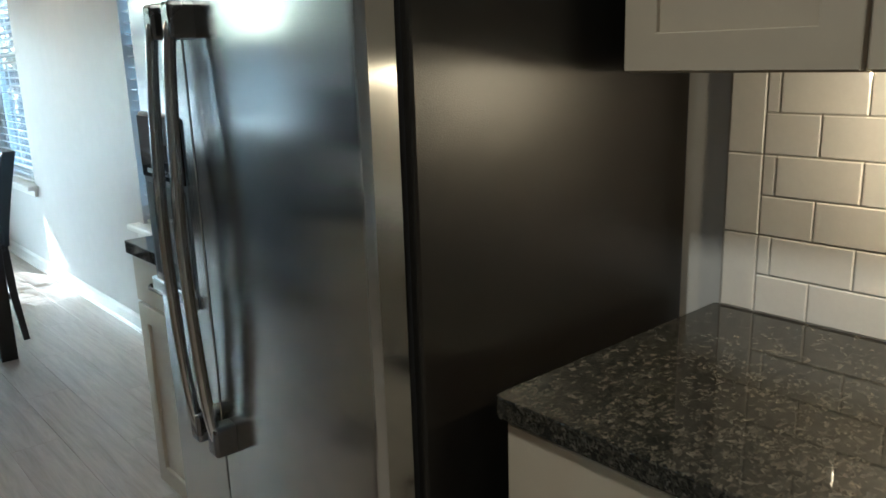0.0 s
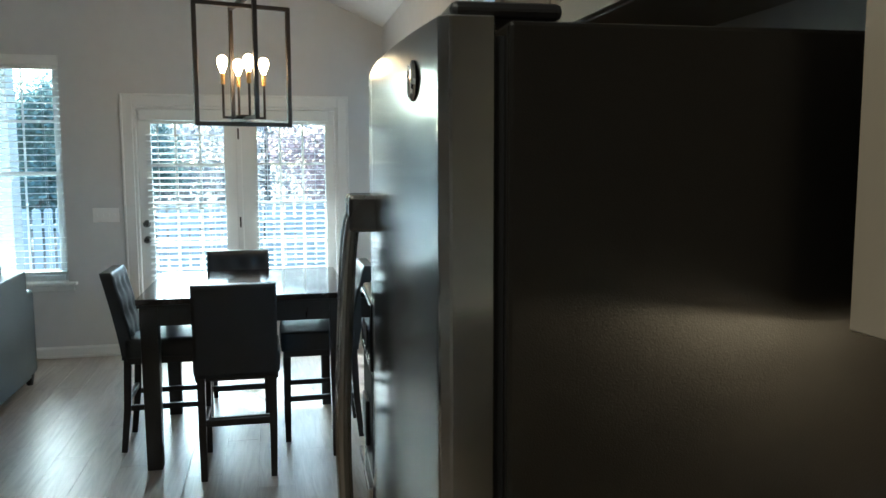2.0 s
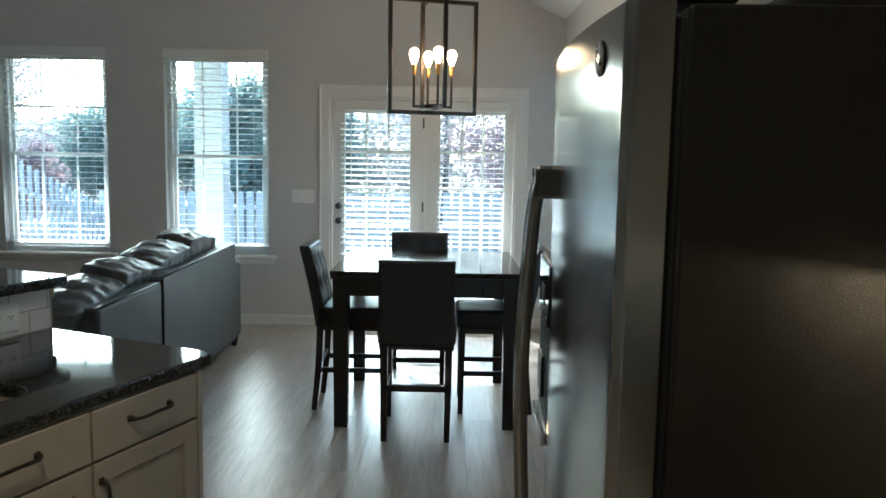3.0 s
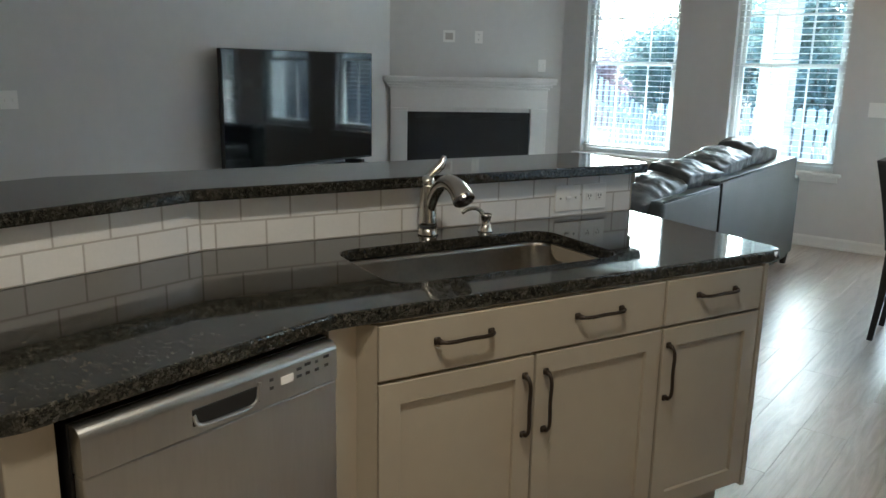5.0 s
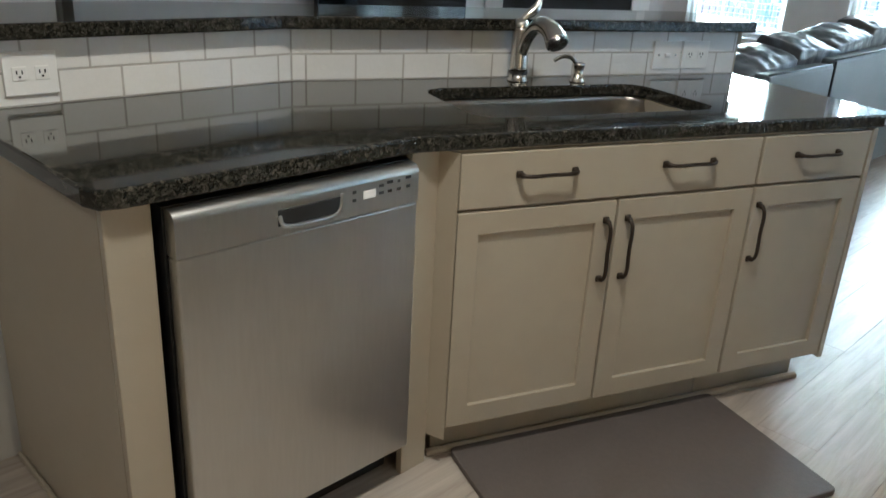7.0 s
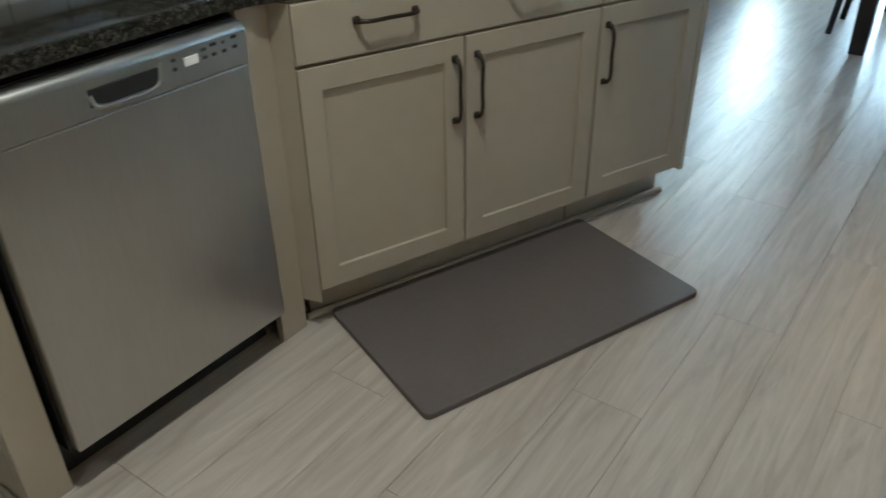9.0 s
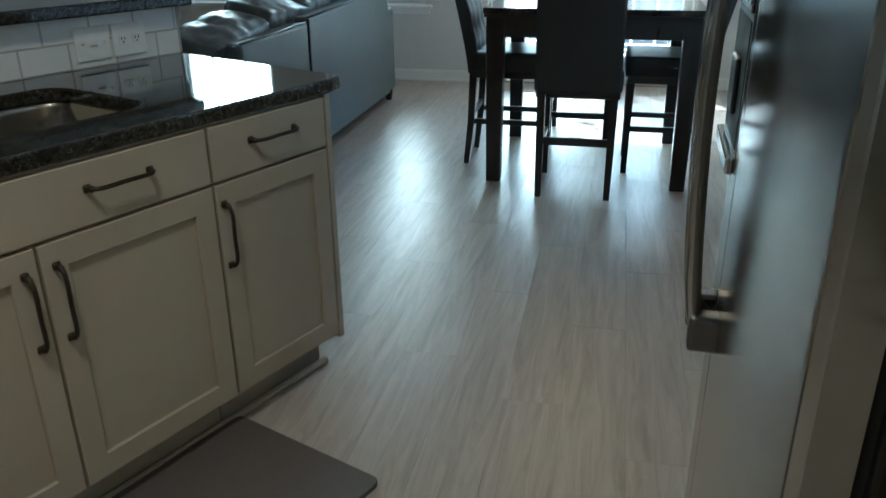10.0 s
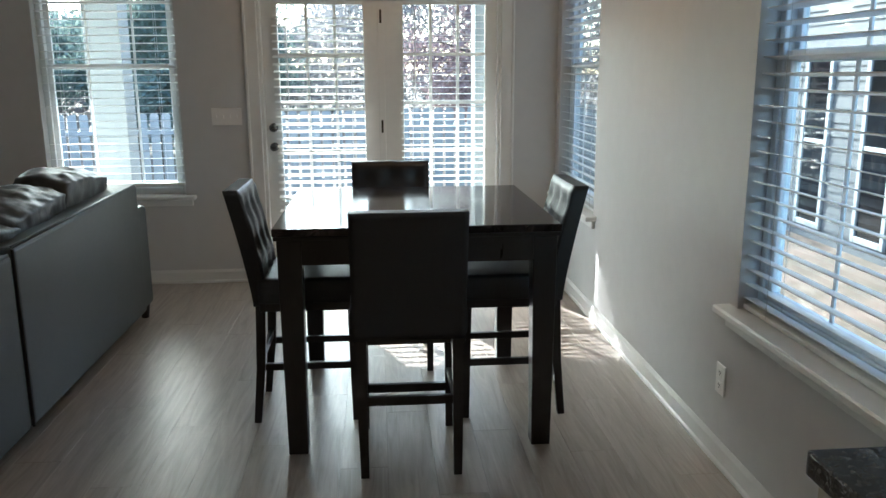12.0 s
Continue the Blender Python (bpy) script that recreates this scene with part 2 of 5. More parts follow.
M_FIREBOX = mat("matte_black_firebox", (0.014, 0.015, 0.017), 0.45, noise_scale=7, noise_amt=0.2)
M_CORD = mat("pale_cord", (0.62, 0.62, 0.60), 0.8)
M_GRASS = ramp_mat("leaf_strewn_grass", [(0.3, (0.07, 0.055, 0.035)), (0.5, (0.11, 0.078, 0.058)), (0.65, (0.15, 0.10, 0.078)), (0.8, (0.20, 0.145, 0.12))], 1.6, 9, 0.95, bump=0.5)
M_PATIO = mat("pale_concrete", (0.40, 0.385, 0.365), 0.85, noise_scale=2, noise_amt=0.12, bump=0.3)
# white outdoor paint darkened to grey, to hold down the daylight on it
M_FENCE = mat("white_paint_dimmed", (0.27, 0.28, 0.285), 0.6, noise_scale=3, noise_amt=0.06, island=0.05)
M_BARK = mat("grey_bark", (0.11, 0.09, 0.075), 0.9, noise_scale=9, noise_amt=0.3, bump=0.8, bump_scale=30, stretch=(3, 3, 0.6))
# siding set darker than its grey paint; the wall's shade is in the colour
M_SIDING = mat("grey_siding_shaded", (0.055, 0.058, 0.064), 0.65, noise_scale=2, noise_amt=0.05)
M_SHINGLE = mat("dark_shingle", (0.07, 0.07, 0.075), 0.9, noise_scale=9, noise_amt=0.25)
M_DARKWOOD = mat("dark_dresser_wood", (0.075, 0.068, 0.062), 0.4, noise_scale=5, noise_amt=0.2, stretch=(1, 1, 6))


def leaf_mat(name, c1, c2):
    m = ramp_mat(name, [(0.3, c1), (0.7, c2)], 2.2, 3, 0.75)
    nt = m.node_tree
    col = next(n for n in nt.nodes if n.type == "VALTORGB").outputs[0]
    tl = nt.nodes.new("ShaderNodeBsdfTranslucent")
    mx = nt.nodes.new("ShaderNodeMixShader")
    mx.inputs[0].default_value = 0.5
    nt.links.new(col, tl.inputs[0])
    nt.links.new(nt.nodes["Principled BSDF"].outputs[0], mx.inputs[1])
    nt.links.new(tl.outputs[0], mx.inputs[2])
    nt.links.new(mx.outputs[0], nt.nodes["Material Output"].inputs["Surface"])
    return m


M_PINE = leaf_mat("pine_needles", (0.085, 0.115, 0.10), (0.16, 0.19, 0.165))
M_RED = leaf_mat("autumn_red_leaves", (0.20, 0.13, 0.125), (0.29, 0.20, 0.195))
M_BROWN = leaf_mat("bare_brown_twigs", (0.17, 0.15, 0.145), (0.26, 0.235, 0.225))

# ---- building helpers ----


def thing(name, at, label, category, group="", kind="", rz=0.0):
    ob = new(name)
    ob.empty_display_size = 0.1
    ob.matrix_basis = pose(at[0], at[1], at[2], 0, 0, rz)
    return tagged(ob, label, category, group, kind)


def part(name, bm, material, parent=None, label="", smooth=False):
    me = bpy.data.meshes.new(name)
    bm.normal_update()
    bm.to_mesh(me)
    bm.free()
    me.materials.append(material)
    if smooth:
        for p in me.polygons:
            p.use_smooth = True
    ob = new(name, me)
    ob.parent = parent
    return tagged(ob, label)


def shared(name, me, parent, m):
    ob = new(name, me)
    ob.parent = parent
    ob.matrix_basis = m
    return ob


def box(x0, y0, z0, x1, y1, z1, bev=0.0, seg=2, bm=None):
    own = bmesh.new()
    bmesh.ops.create_cube(own, size=1)
    for v in own.verts:
        v.co = Vector(((x0 + x1) / 2 + v.co.x * abs(x1 - x0), (y0 + y1) / 2 + v.co.y * abs(y1 - y0), (z0 + z1) / 2 + v.co.z * abs(z1 - z0)))
    if bev:
        bmesh.ops.bevel(own, geom=own.edges[:], offset=bev, segments=seg, profile=0.5, affect="EDGES", clamp_overlap=True)
    if bm is None:
        return own
    return join(bm, own)


def join(bm, other):
    me = bpy.data.meshes.new("tmp")
    other.to_mesh(me)
    other.free()
    bm.from_mesh(me)
    bpy.data.meshes.remove(me)
    return bm


def prism(points, z0, z1, bev=0.0, seg=2, bm=None):
    """A flat plate with the outline points (x, y), from z0 up to z1."""
    own = bmesh.new()
    low = [own.verts.new((x, y, z0)) for x, y in points]
    f = own.faces.new(low)
    r = bmesh.ops.extrude_face_region(own, geom=[f])
    for v in [g for g in r["geom"] if isinstance(g, bmesh.types.BMVert)]:
        v.co.z = z1
    bmesh.ops.recalc_face_normals(own, faces=own.faces[:])
    if bev:
        bmesh.ops.bevel(own, geom=own.edges[:], offset=bev, segments=seg, profile=0.5, affect="EDGES", clamp_overlap=True)
    return own if bm is None else join(bm, own)


def rod(a, b, r0, r1=None, n=12, bm=None):
    """A tapered round bar from a to b."""
    own = bmesh.new()
    a, b = Vector(a), Vector(b)
    d = b - a
    bmesh.ops.create_cone(own, cap_ends=True, segments=n, radius1=r0, radius2=r0 if r1 is None else r1, depth=d.length)
    own.transform(Matrix.Translation((a + b) / 2) @ d.to_track_quat("Z", "Y").to_matrix().to_4x4())
    return own if bm is None else join(bm, own)


def tube(pts, radii, n=12, bm=None, flat=1.0):
    """A round or flattened bar through pts."""
    own = bmesh.new()
    pts = [Vector(p) for p in pts]
    if not isinstance(radii, (list, tuple)):
        radii = [radii] * len(pts)
    rings, side = [], None
    for i, p in enumerate(pts):
        d = (pts[min(i + 1, len(pts) - 1)] - pts[max(i - 1, 0)]).normalized()
        if side is None:
            side = d.orthogonal().normalized()
        side = (side - d * side.dot(d)).normalized()
        up = d.cross(side)
        rings.append([own.verts.new(p + radii[i] * (math.cos(2 * math.pi * k / n) * side + flat * math.sin(2 * math.pi * k / n) * up)) for k in range(n)])
    for r1, r2 in zip(rings, rings[1:]):
        for k in range(n):
            own.faces.new((r1[k], r1[(k + 1) % n], r2[(k + 1) % n], r2[k]))
    own.faces.new(list(reversed(rings[0])))
    own.faces.new(rings[-1])
    return own if bm is None else join(bm, own)


def lathe(profile, n=24, at=(0, 0, 0)):
    own = bmesh.new()
    rings = [[own.verts.new((at[0] + r * math.cos(2 * math.pi * k / n), at[1] + r * math.sin(2 * math.pi * k / n), at[2] + z)) for k in range(n)] for r, z in profile]
    for r1, r2 in zip(rings, rings[1:]):
        for k in range(n):
            own.faces.new((r1[k], r1[(k + 1) % n], r2[(k + 1) % n], r2[k]))
    own.faces.new(list(reversed(rings[0])))
    own.faces.new(rings[-1])
    return own


def curve_pts(ctrl, n=14):
    """Points along a smooth line through ctrl (Catmull-Rom)."""
    c = [Vector(p) for p in ctrl]
    c = [2 * c[0] - c[1]] + c + [2 * c[-1] - c[-2]]
    out = []
    for i in range(1, len(c) - 2):
        for k in range(n):
            t = k / n
            out.append(0.5 * ((2 * c[i]) + (c[i + 1] - c[i - 1]) * t + (2 * c[i - 1] - 5 * c[i] + 4 * c[i + 1] - c[i + 2]) * t * t + (3 * c[i] - c[i - 1] - 3 * c[i + 1] + c[i + 2]) * t ** 3))
    return out + [c[-2]]


def cushion(sx, sy, sz, puff=0.35, wrinkle=0.01, seed=0, n=14, fold=0.0):
    """A soft block with rounded sides and folds, standing on z = 0."""
    own = bmesh.new()
    bmesh.ops.create_cube(own, size=2)
    bmesh.ops.subdivide_edges(own, edges=own.edges[:], cuts=n, use_grid_fill=True)
    for v in own.verts:
        p = v.co.copy()
        q = Vector([c * math.sqrt(max(0, 1 - (a * a + b * b) / 2 + a * a * b * b / 3)) for c, a, b in ((p.x, p.y, p.z), (p.y, p.x, p.z), (p.z, p.x, p.y))])
        p = p.lerp(q, puff)
        w = noise.noise(Vector((p.x * 1.6 + seed * 7.3, p.y * 3.4, p.z * 3.0 + seed))) + 0.5 * noise.noise(Vector((p.x * 4 + seed, p.y * 6, p.z * 7)))
        if fold:
            f = noise.noise(Vector((p.x * 1.2 + seed, p.y * 7.0 + 1.5 * noise.noise(p * 1.7), p.z * 1.3 + seed * 3.1)))
            w += fold * (1 - 2.2 * abs(f)) + fold * 0.5 * noise.noise(Vector((p.x * 2 + seed, p.y * 15 + p.z * 3, p.z * 2)))
        v.co = Vector((p.x * sx / 2, p.y * sy / 2, (p.z + 1) * sz / 2)) + p.normalized() * w * wrinkle
    return own

# ---- the large structure ----
XR, YF, XL, YB = 2.29, 7.353, -4.23, -3.0      # faces of the east, north, west and south walls
ZW, PITCH, XRIDGE = 2.77, 0.425, -0.97         # eaves height, vault pitch and ridge of the great room
YV = 3.1                                       # where the flat kitchen ceiling meets the vault
T = 0.14


def vault(x):
    return ZW + PITCH * (XR - x) if x >= XRIDGE else ZW + PITCH * (XR - XRIDGE) - PITCH * (XRIDGE - x)


def panel_with_holes(axis, face, thick, a0, a1, z0, z1, holes):
    """A wall slab along x (axis 'x') or y ('y'), its openings (a0, a1, z0, z1) cut right through it."""
    bm = bmesh.new()
    cuts = sorted({a0, a1, *[h[0] for h in holes], *[h[1] for h in holes]})
    for lo, hi in zip(cuts, cuts[1:]):
        mine = sorted([h for h in holes if h[0] <= lo + 1e-6 and h[1] >= hi - 1e-6], key=lambda h: h[2])
        z = z0
        for h in mine + [None]:
            top = h[2] if h else z1
            if top > z + 1e-6:
                if axis == "x":
                    box(lo, face, z, hi, face + thick, top, bm=bm)
                else:
                    box(face, lo, z, face + thick, hi, top, bm=bm)
            z = h[3] if h else z1
    bmesh.ops.remove_doubles(bm, verts=bm.verts[:], dist=1e-5)
    return bm


WIN2 = (-2.73, -1.778, 0.635, 2.44)
WIN1 = (-1.258, -0.334, 0.635, 2.44)
DOOR = (0.215, 1.885, 0.0, 2.075)
WINS = (6.28, 7.24, 0.63, 2.43)
WINN = (2.62, 4.335, 0.63, 2.43)

wn = panel_with_holes("x", YF, T, XL - T, XR + T, -0.3, ZW, [WIN2, WIN1, DOOR])
gable = [(XL - T, ZW), (XR + T, ZW), (XR + T, vault(XR) + 0.06), (XRIDGE, vault(XRIDGE) + 0.08), (XL - T, vault(XL) + 0.06)]
g = prism(gable, 0, T)
g.transform(Matrix.Translation((0, YF + T, 0)) @ Matrix.Rotation(radians(90), 4, "X"))
join(wn, g)
tagged(part("wall_north", wn, M_WALL), "warm grey painted wall with two windows and patio doors", "wall", kind="structure")
tagged(part("wall_east", panel_with_holes("y", XR, T, YB, YF, -0.3, ZW + 0.05, [WINS, WINN]), M_WALL), "warm grey painted wall beside dining table and kitchen", "wall", kind="structure")
tagged(part("wall_west", panel_with_holes("y", XL - T, T, 2.243, 6.115, -0.3, ZW + 0.05, []), M_WALL), "cool grey painted living room wall behind television", "wall", kind="structure")
dg = prism([(-2.99, YF), (-4.23, 6.113), (-4.37, 6.113), (-4.37, 7.36), (-2.99, 7.36)], -0.3, 4.0)
tagged(part("wall_chimney", dg, M_WALL), "grey painted diagonal corner wall above white fireplace", "wall", kind="structure")
tagged(part("wall_hall", box(-3.02, YB, -0.3, -2.90, 1.572, ZW + 0.05), M_WALL), "pale warm painted kitchen side wall end", "wall", kind="structure")
# unseen wall, added to close the kitchen; set back so steel mirrors less light
tagged(part("wall_south", box(-6.6, YB - T, -0.3, XR + T, YB, ZW + 0.05), M_WALL), "unseen plain kitchen back wall, added to close the room", "wall", kind="structure")
tagged(part("wall_bedroom", box(-6.6 - T, YB, -0.3, -6.6, 4.4, ZW + 0.05), M_WALL), "grey painted wall of the room past the opening", "wall", kind="structure")
# unseen too, added to close the bedroom against daylight
tagged(part("wall_bedroom_side", box(-6.6, 4.4, -0.3, XL - T, 4.4 + T, ZW + 0.05), M_WALL), "unseen plain bedroom side wall, added to close the room", "wall", kind="structure")
cs = box(-4.42, 2.163, 0, XL, 2.243, 2.765)
box(-4.45, 2.128, 0, -4.42, 2.243, 2.765, 0.004, 1, cs)
tagged(part("trim_opening", cs, M_WALL), "painted corner return beside hall opening", "trim", kind="structure")

kc = box(-6.6, YB, ZW, XR, YV, ZW + 0.10)
tagged(part("ceiling_kitchen", kc, M_CEIL), "flat white kitchen ceiling", "ceiling", kind="structure")
# unseen cover, added to stop sky light leaking into the bedroom
tagged(part("ceiling_bedroom", box(-6.6, YV, ZW, XL - T, 4.4 + T, ZW + 0.10), M_CEIL), "unseen flat white bedroom ceiling, added to keep sky light out", "ceiling", kind="structure")
vc = bmesh.new()
for xa, xb in ((XR + 0.05, XRIDGE), (XRIDGE, XL - 0.05)):
    q = prism([(xa, vault(xa)), (xb, vault(xb)), (xb, vault(xb) + 0.10), (xa, vault(xa) + 0.10)], 0, YF - YV + 0.05)
    q.transform(Matrix.Translation((0, YF + 0.05, 0)) @ Matrix.Rotation(radians(90), 4, "X"))
    join(vc, q)
q = prism([(XL - 0.1, ZW + 0.1), (XR + 0.1, ZW + 0.1), (XR + 0.1, vault(XR) + 0.1), (XRIDGE, vault(XRIDGE) + 0.08), (XL - 0.1, vault(XL) + 0.1)], 0, 0.1)
q.transform(Matrix.Translation((0, YV, 0)) @ Matrix.Rotation(radians(90), 4, "X"))
join(vc, q)
tagged(part("ceiling_vault", vc, M_CEIL), "white vaulted ceiling over dining and living room", "ceiling", kind="structure")

floor = part("floor", box(-6.6, YB, -0.30, XR, YF, -0.004), M_GAP)
tagged(floor, "greige wood-look vinyl plank floor", "floor", kind="structure")

# baseboards with a cap bead and shoe
BASE = [(0, 0), (0.020, 0), (0.020, 0.014), (0.014, 0.022), (0.014, 0.078), (0.009, 0.088), (0.006, 0.096), (0, 0.096)]


def baseboard(a, b, n):
    """Along the wall from a to b, n: the way into the room."""
    a, b, n = Vector((*a, 0)), Vector((*b, 0)), Vector((*n, 0)).normalized()
    bm = bmesh.new()
    r0 = [bm.verts.new(a + n * (d - 0.003) + Vector((0, 0, z))) for d, z in BASE]
    r1 = [bm.verts.new(b + n * (d - 0.003) + Vector((0, 0, z))) for d, z in BASE]
    k = len(BASE)
    for i in range(k):
        bm.faces.new((r0[i], r0[(i + 1) % k], r1[(i + 1) % k], r1[i]))
    bm.faces.new(r0)
    bm.faces.new(list(reversed(r1)))
    bmesh.ops.recalc_face_normals(bm, faces=bm.faces[:])
    return tagged(part("baseboard", bm, M_TRIM), "white painted baseboard with shoe moulding", "baseboard", kind="structure")


baseboard((-2.99, YF), (0.118, YF), (0, -1))
baseboard((1.985, YF), (XR, YF), (0, -1))
baseboard((XR, 2.745), (XR, YF), (-1, 0))
baseboard((XL, 2.20), (XL, 6.11), (1, 0))
baseboard((-2.90, YB), (-2.90, 1.56), (1, 0))
baseboard((-0.890, 0.50), (-0.772, 0.50), (0, -1))


# ---- windows, blinds, patio doors ----


def place(axis):
    """From (along, into the wall, up) to the world."""
    if axis == "x":
        return lambda a, d, z: (a, YF + d, z)
    return lambda a, d, z: (XR + d, a, z)


def wbox(P, a0, d0, z0, a1, d1, z1, bev=0.0, bm=None):
    p, q = P(a0, d0, z0), P(a1, d1, z1)
    return box(min(p[0], q[0]), min(p[1], q[1]), p[2], max(p[0], q[0]), max(p[1], q[1]), q[2], bev, 1, bm)


def blind(P, a0, a1, ztop, zbot, depth, label, group, tilt=12, pitch=0.052, rail=True):
    """A horizontal blind with head rail, slats on ladder cords, bottom rail and wand."""
    mid = P((a0 + a1) / 2, depth, 0)
    th = thing("window_blind", (mid[0], mid[1], zbot), label, "blind", group, rz=0 if P(1, 0, 0)[0] == 1 else 90)
    half = (a1 - a0) / 2
    h = ztop - zbot
    if rail:
        part("headrail", box(-half, -0.028, h - 0.055, half, 0.028, h, 0.004), M_SLAT, th)
    sl = box(-half, -0.025, -0.0015, half, 0.025, 0.0015)
    for v in sl.verts:
        v.co.z += 0.004 * (1 - (v.co.y / 0.025) ** 2)
    first = part("slat", sl, M_SLAT, th)
    n = int((h - 0.07) / pitch)
    for i in range(n):
        m = pose(0, 0, 0.035 + i * pitch, tilt + random.uniform(-1.2, 1.2), random.uniform(-0.15, 0.15), 0)
        if i == 0:
            first.matrix_basis = m
        else:
            shared("slat", first.data, th, m)
    part("bottom_rail", box(-half, -0.026, 0, half, 0.026, 0.018, 0.004), M_SLAT, th)
    for x in (-half * 0.72, half * 0.72) if half < 0.6 else (-half * 0.8, 0, half * 0.8):
        cb = bmesh.new()
        for d in (-0.027, 0.027):
            rod((x, d, 0.01), (x, d, h - 0.02), 0.0012, n=5, bm=cb)
        part("ladder_cord", cb, M_CORD, th)
    part("tilt_wand", rod((-half + 0.10, -0.034, h - 0.05), (-half + 0.10, -0.036, h * 0.62), 0.004, n=6), M_SLAT, th)
    return th


def window(name, P, hole, label, sill_over, grid=True):
    a0, a1, z0, z1 = hole
    w = thing(name, P((a0 + a1) / 2, 0, z0), label, "window", kind="structure")
    inv = w.matrix_basis.inverted()

    def wp(pname, bm, m, parent=w, lab=""):
        bm.transform(inv)
        return part(pname, bm, m, parent, lab)

    fr = bmesh.new()
    for b in ((a0, 0.07, z0, a0 + 0.04, 0.135, z1), (a1 - 0.04, 0.07, z0, a1, 0.135, z1), (a0 + 0.04, 0.07, z1 - 0.04, a1 - 0.04, 0.135, z1), (a0 + 0.04, 0.07, z0, a1 - 0.04, 0.135, z0 + 0.05)):
        wbox(P, *b, 0.004, fr)
    wp("window_frame", fr, M_VINYL)
    zm = z0 + (z1 - z0) * 0.49
    for lab, s0, s1, d in (("lower_sash", z0 + 0.05, zm + 0.02, 0.08), ("upper_sash", zm - 0.02, z1 - 0.04, 0.105)):
        sb = bmesh.new()
        e = 0.035
        for b in ((a0 + 0.04, d, s0, a0 + 0.04 + e, d + 0.025, s1), (a1 - 0.04 - e, d, s0, a1 - 0.04, d + 0.025, s1), (a0 + 0.04 + e, d, s0, a1 - 0.04 - e, d + 0.025, s0 + e), (a0 + 0.04 + e, d, s1 - e, a1 - 0.04 - e, d + 0.025, s1)):
            wbox(P, *b, 0.003, sb)
        sash = wp(lab, sb, M_VINYL)
        if grid:
            gb = bmesh.new()
            n = 3 if (a1 - a0) < 1.3 else 4
            for i in range(1, n):
                x = a0 + (a1 - a0) * i / n
                wbox(P, x - 0.008, d + 0.010, s0 + e, x + 0.008, d + 0.016, s1 - e, bm=gb)
            zz = (s0 + s1) / 2
            if lab == "upper_sash":
                wbox(P, a0 + 0.075, d + 0.0105, zz - 0.008, a1 - 0.075, d + 0.0155, zz + 0.008, bm=gb)
            wp("muntin_grid", gb, M_VINYL, sash)
        pane = wp("pane", wbox(P, a0 + 0.07, d + 0.011, s0 + e - 0.005, a1 - 0.07, d + 0.015, s1 - e + 0.005), M_GLASS, sash)
        pane.visible_shadow = False
    wp("window_sill", wbox(P, a0 - 0.07, -0.065, z0 - 0.025, a1 + 0.07, 0.069, z0 + 0.004, 0.006), M_TRIM)
    wp("apron", wbox(P, a0 - 0.045, -0.022, z0 - 0.072, a1 + 0.045, -0.001, z0 - 0.026, 0.003), M_TRIM)
    wp("head_valance", wbox(P, a0 - 0.005, -0.02, z1 - 0.055, a1 + 0.005, 0.012, z1 + 0.025, 0.004), M_TRIM)
    return w


PX, PY = place("x"), place("y")
window("window_1", PX, WIN1, "white double-hung window with muntin grid and stool sill", 0.07)
window("window_2", PX, WIN2, "white double-hung window with muntin grid beside fireplace", 0.07)
window("window_3", PY, WINS, "white double-hung side window in dining corner", 0.07)
window("window_4", PY, WINN, "wide white side window above deep painted sill", 0.07)
for hole, P, lab, gap, tl in ((WIN1, PX, "white faux-wood blind lowered with open slats", 0.068, -4), (WIN2, PX, "white faux-wood blind lowered, slats open, above sill", 0.068, -4), (WINS, PY, "white faux-wood blind lowered in dining corner window", 0.010, 10), (WINN, PY, "wide white faux-wood blind lowered to window sill", 0.010, 10)):
    blind(P, hole[0] + 0.012, hole[1] - 0.012, hole[3] - 0.03, hole[2] + gap, 0.040, lab, "faux-wood window blinds", tl)

# patio doors
pd = thing("door_1", (1.05, YF, 0), "white double patio doors with glass lites, closed", "door", kind="structure")


def dp(name, bm, m, parent=pd, label=""):
    bm.transform(Matrix.Translation((-1.05, -YF, 0)))
    return part(name, bm, m, parent, label)


cb = bmesh.new()
for b in ((0.135, -0.018, 0, 0.215, 0.004, 2.155), (1.885, -0.018, 0, 1.965, 0.004, 2.155), (0.215, -0.018, 2.075, 1.885, 0.004, 2.155)):
    box(b[0], YF + b[1], b[2], b[3], YF + b[4], b[5], 0.004, 1, cb)
for b in ((0.120, -0.024, 0, 0.140, 0.004, 2.172), (1.960, -0.024, 0, 1.980, 0.004, 2.172), (0.140, -0.024, 2.152, 1.960, 0.004, 2.172)):
    box(b[0], YF + b[1], b[2], b[3], YF + b[4], b[5], 0.004, 1, cb)
dp("casing", cb, M_TRIM)
jb = bmesh.new()
for b in ((0.215, 0.004, 0, 0.235, 0.135, 2.075), (1.865, 0.004, 0, 1.885, 0.135, 2.075), (0.235, 0.004, 2.05, 1.865, 0.135, 2.075)):
    box(b[0], YF + b[1], b[2], b[3], YF + b[4], b[5], 0.002, 1, jb)
dp("jamb", jb, M_TRIM)
dp("threshold", box(0.235, YF + 0.004, -0.004, 1.865, YF + 0.16, 0.022, 0.005), M_NICKEL)
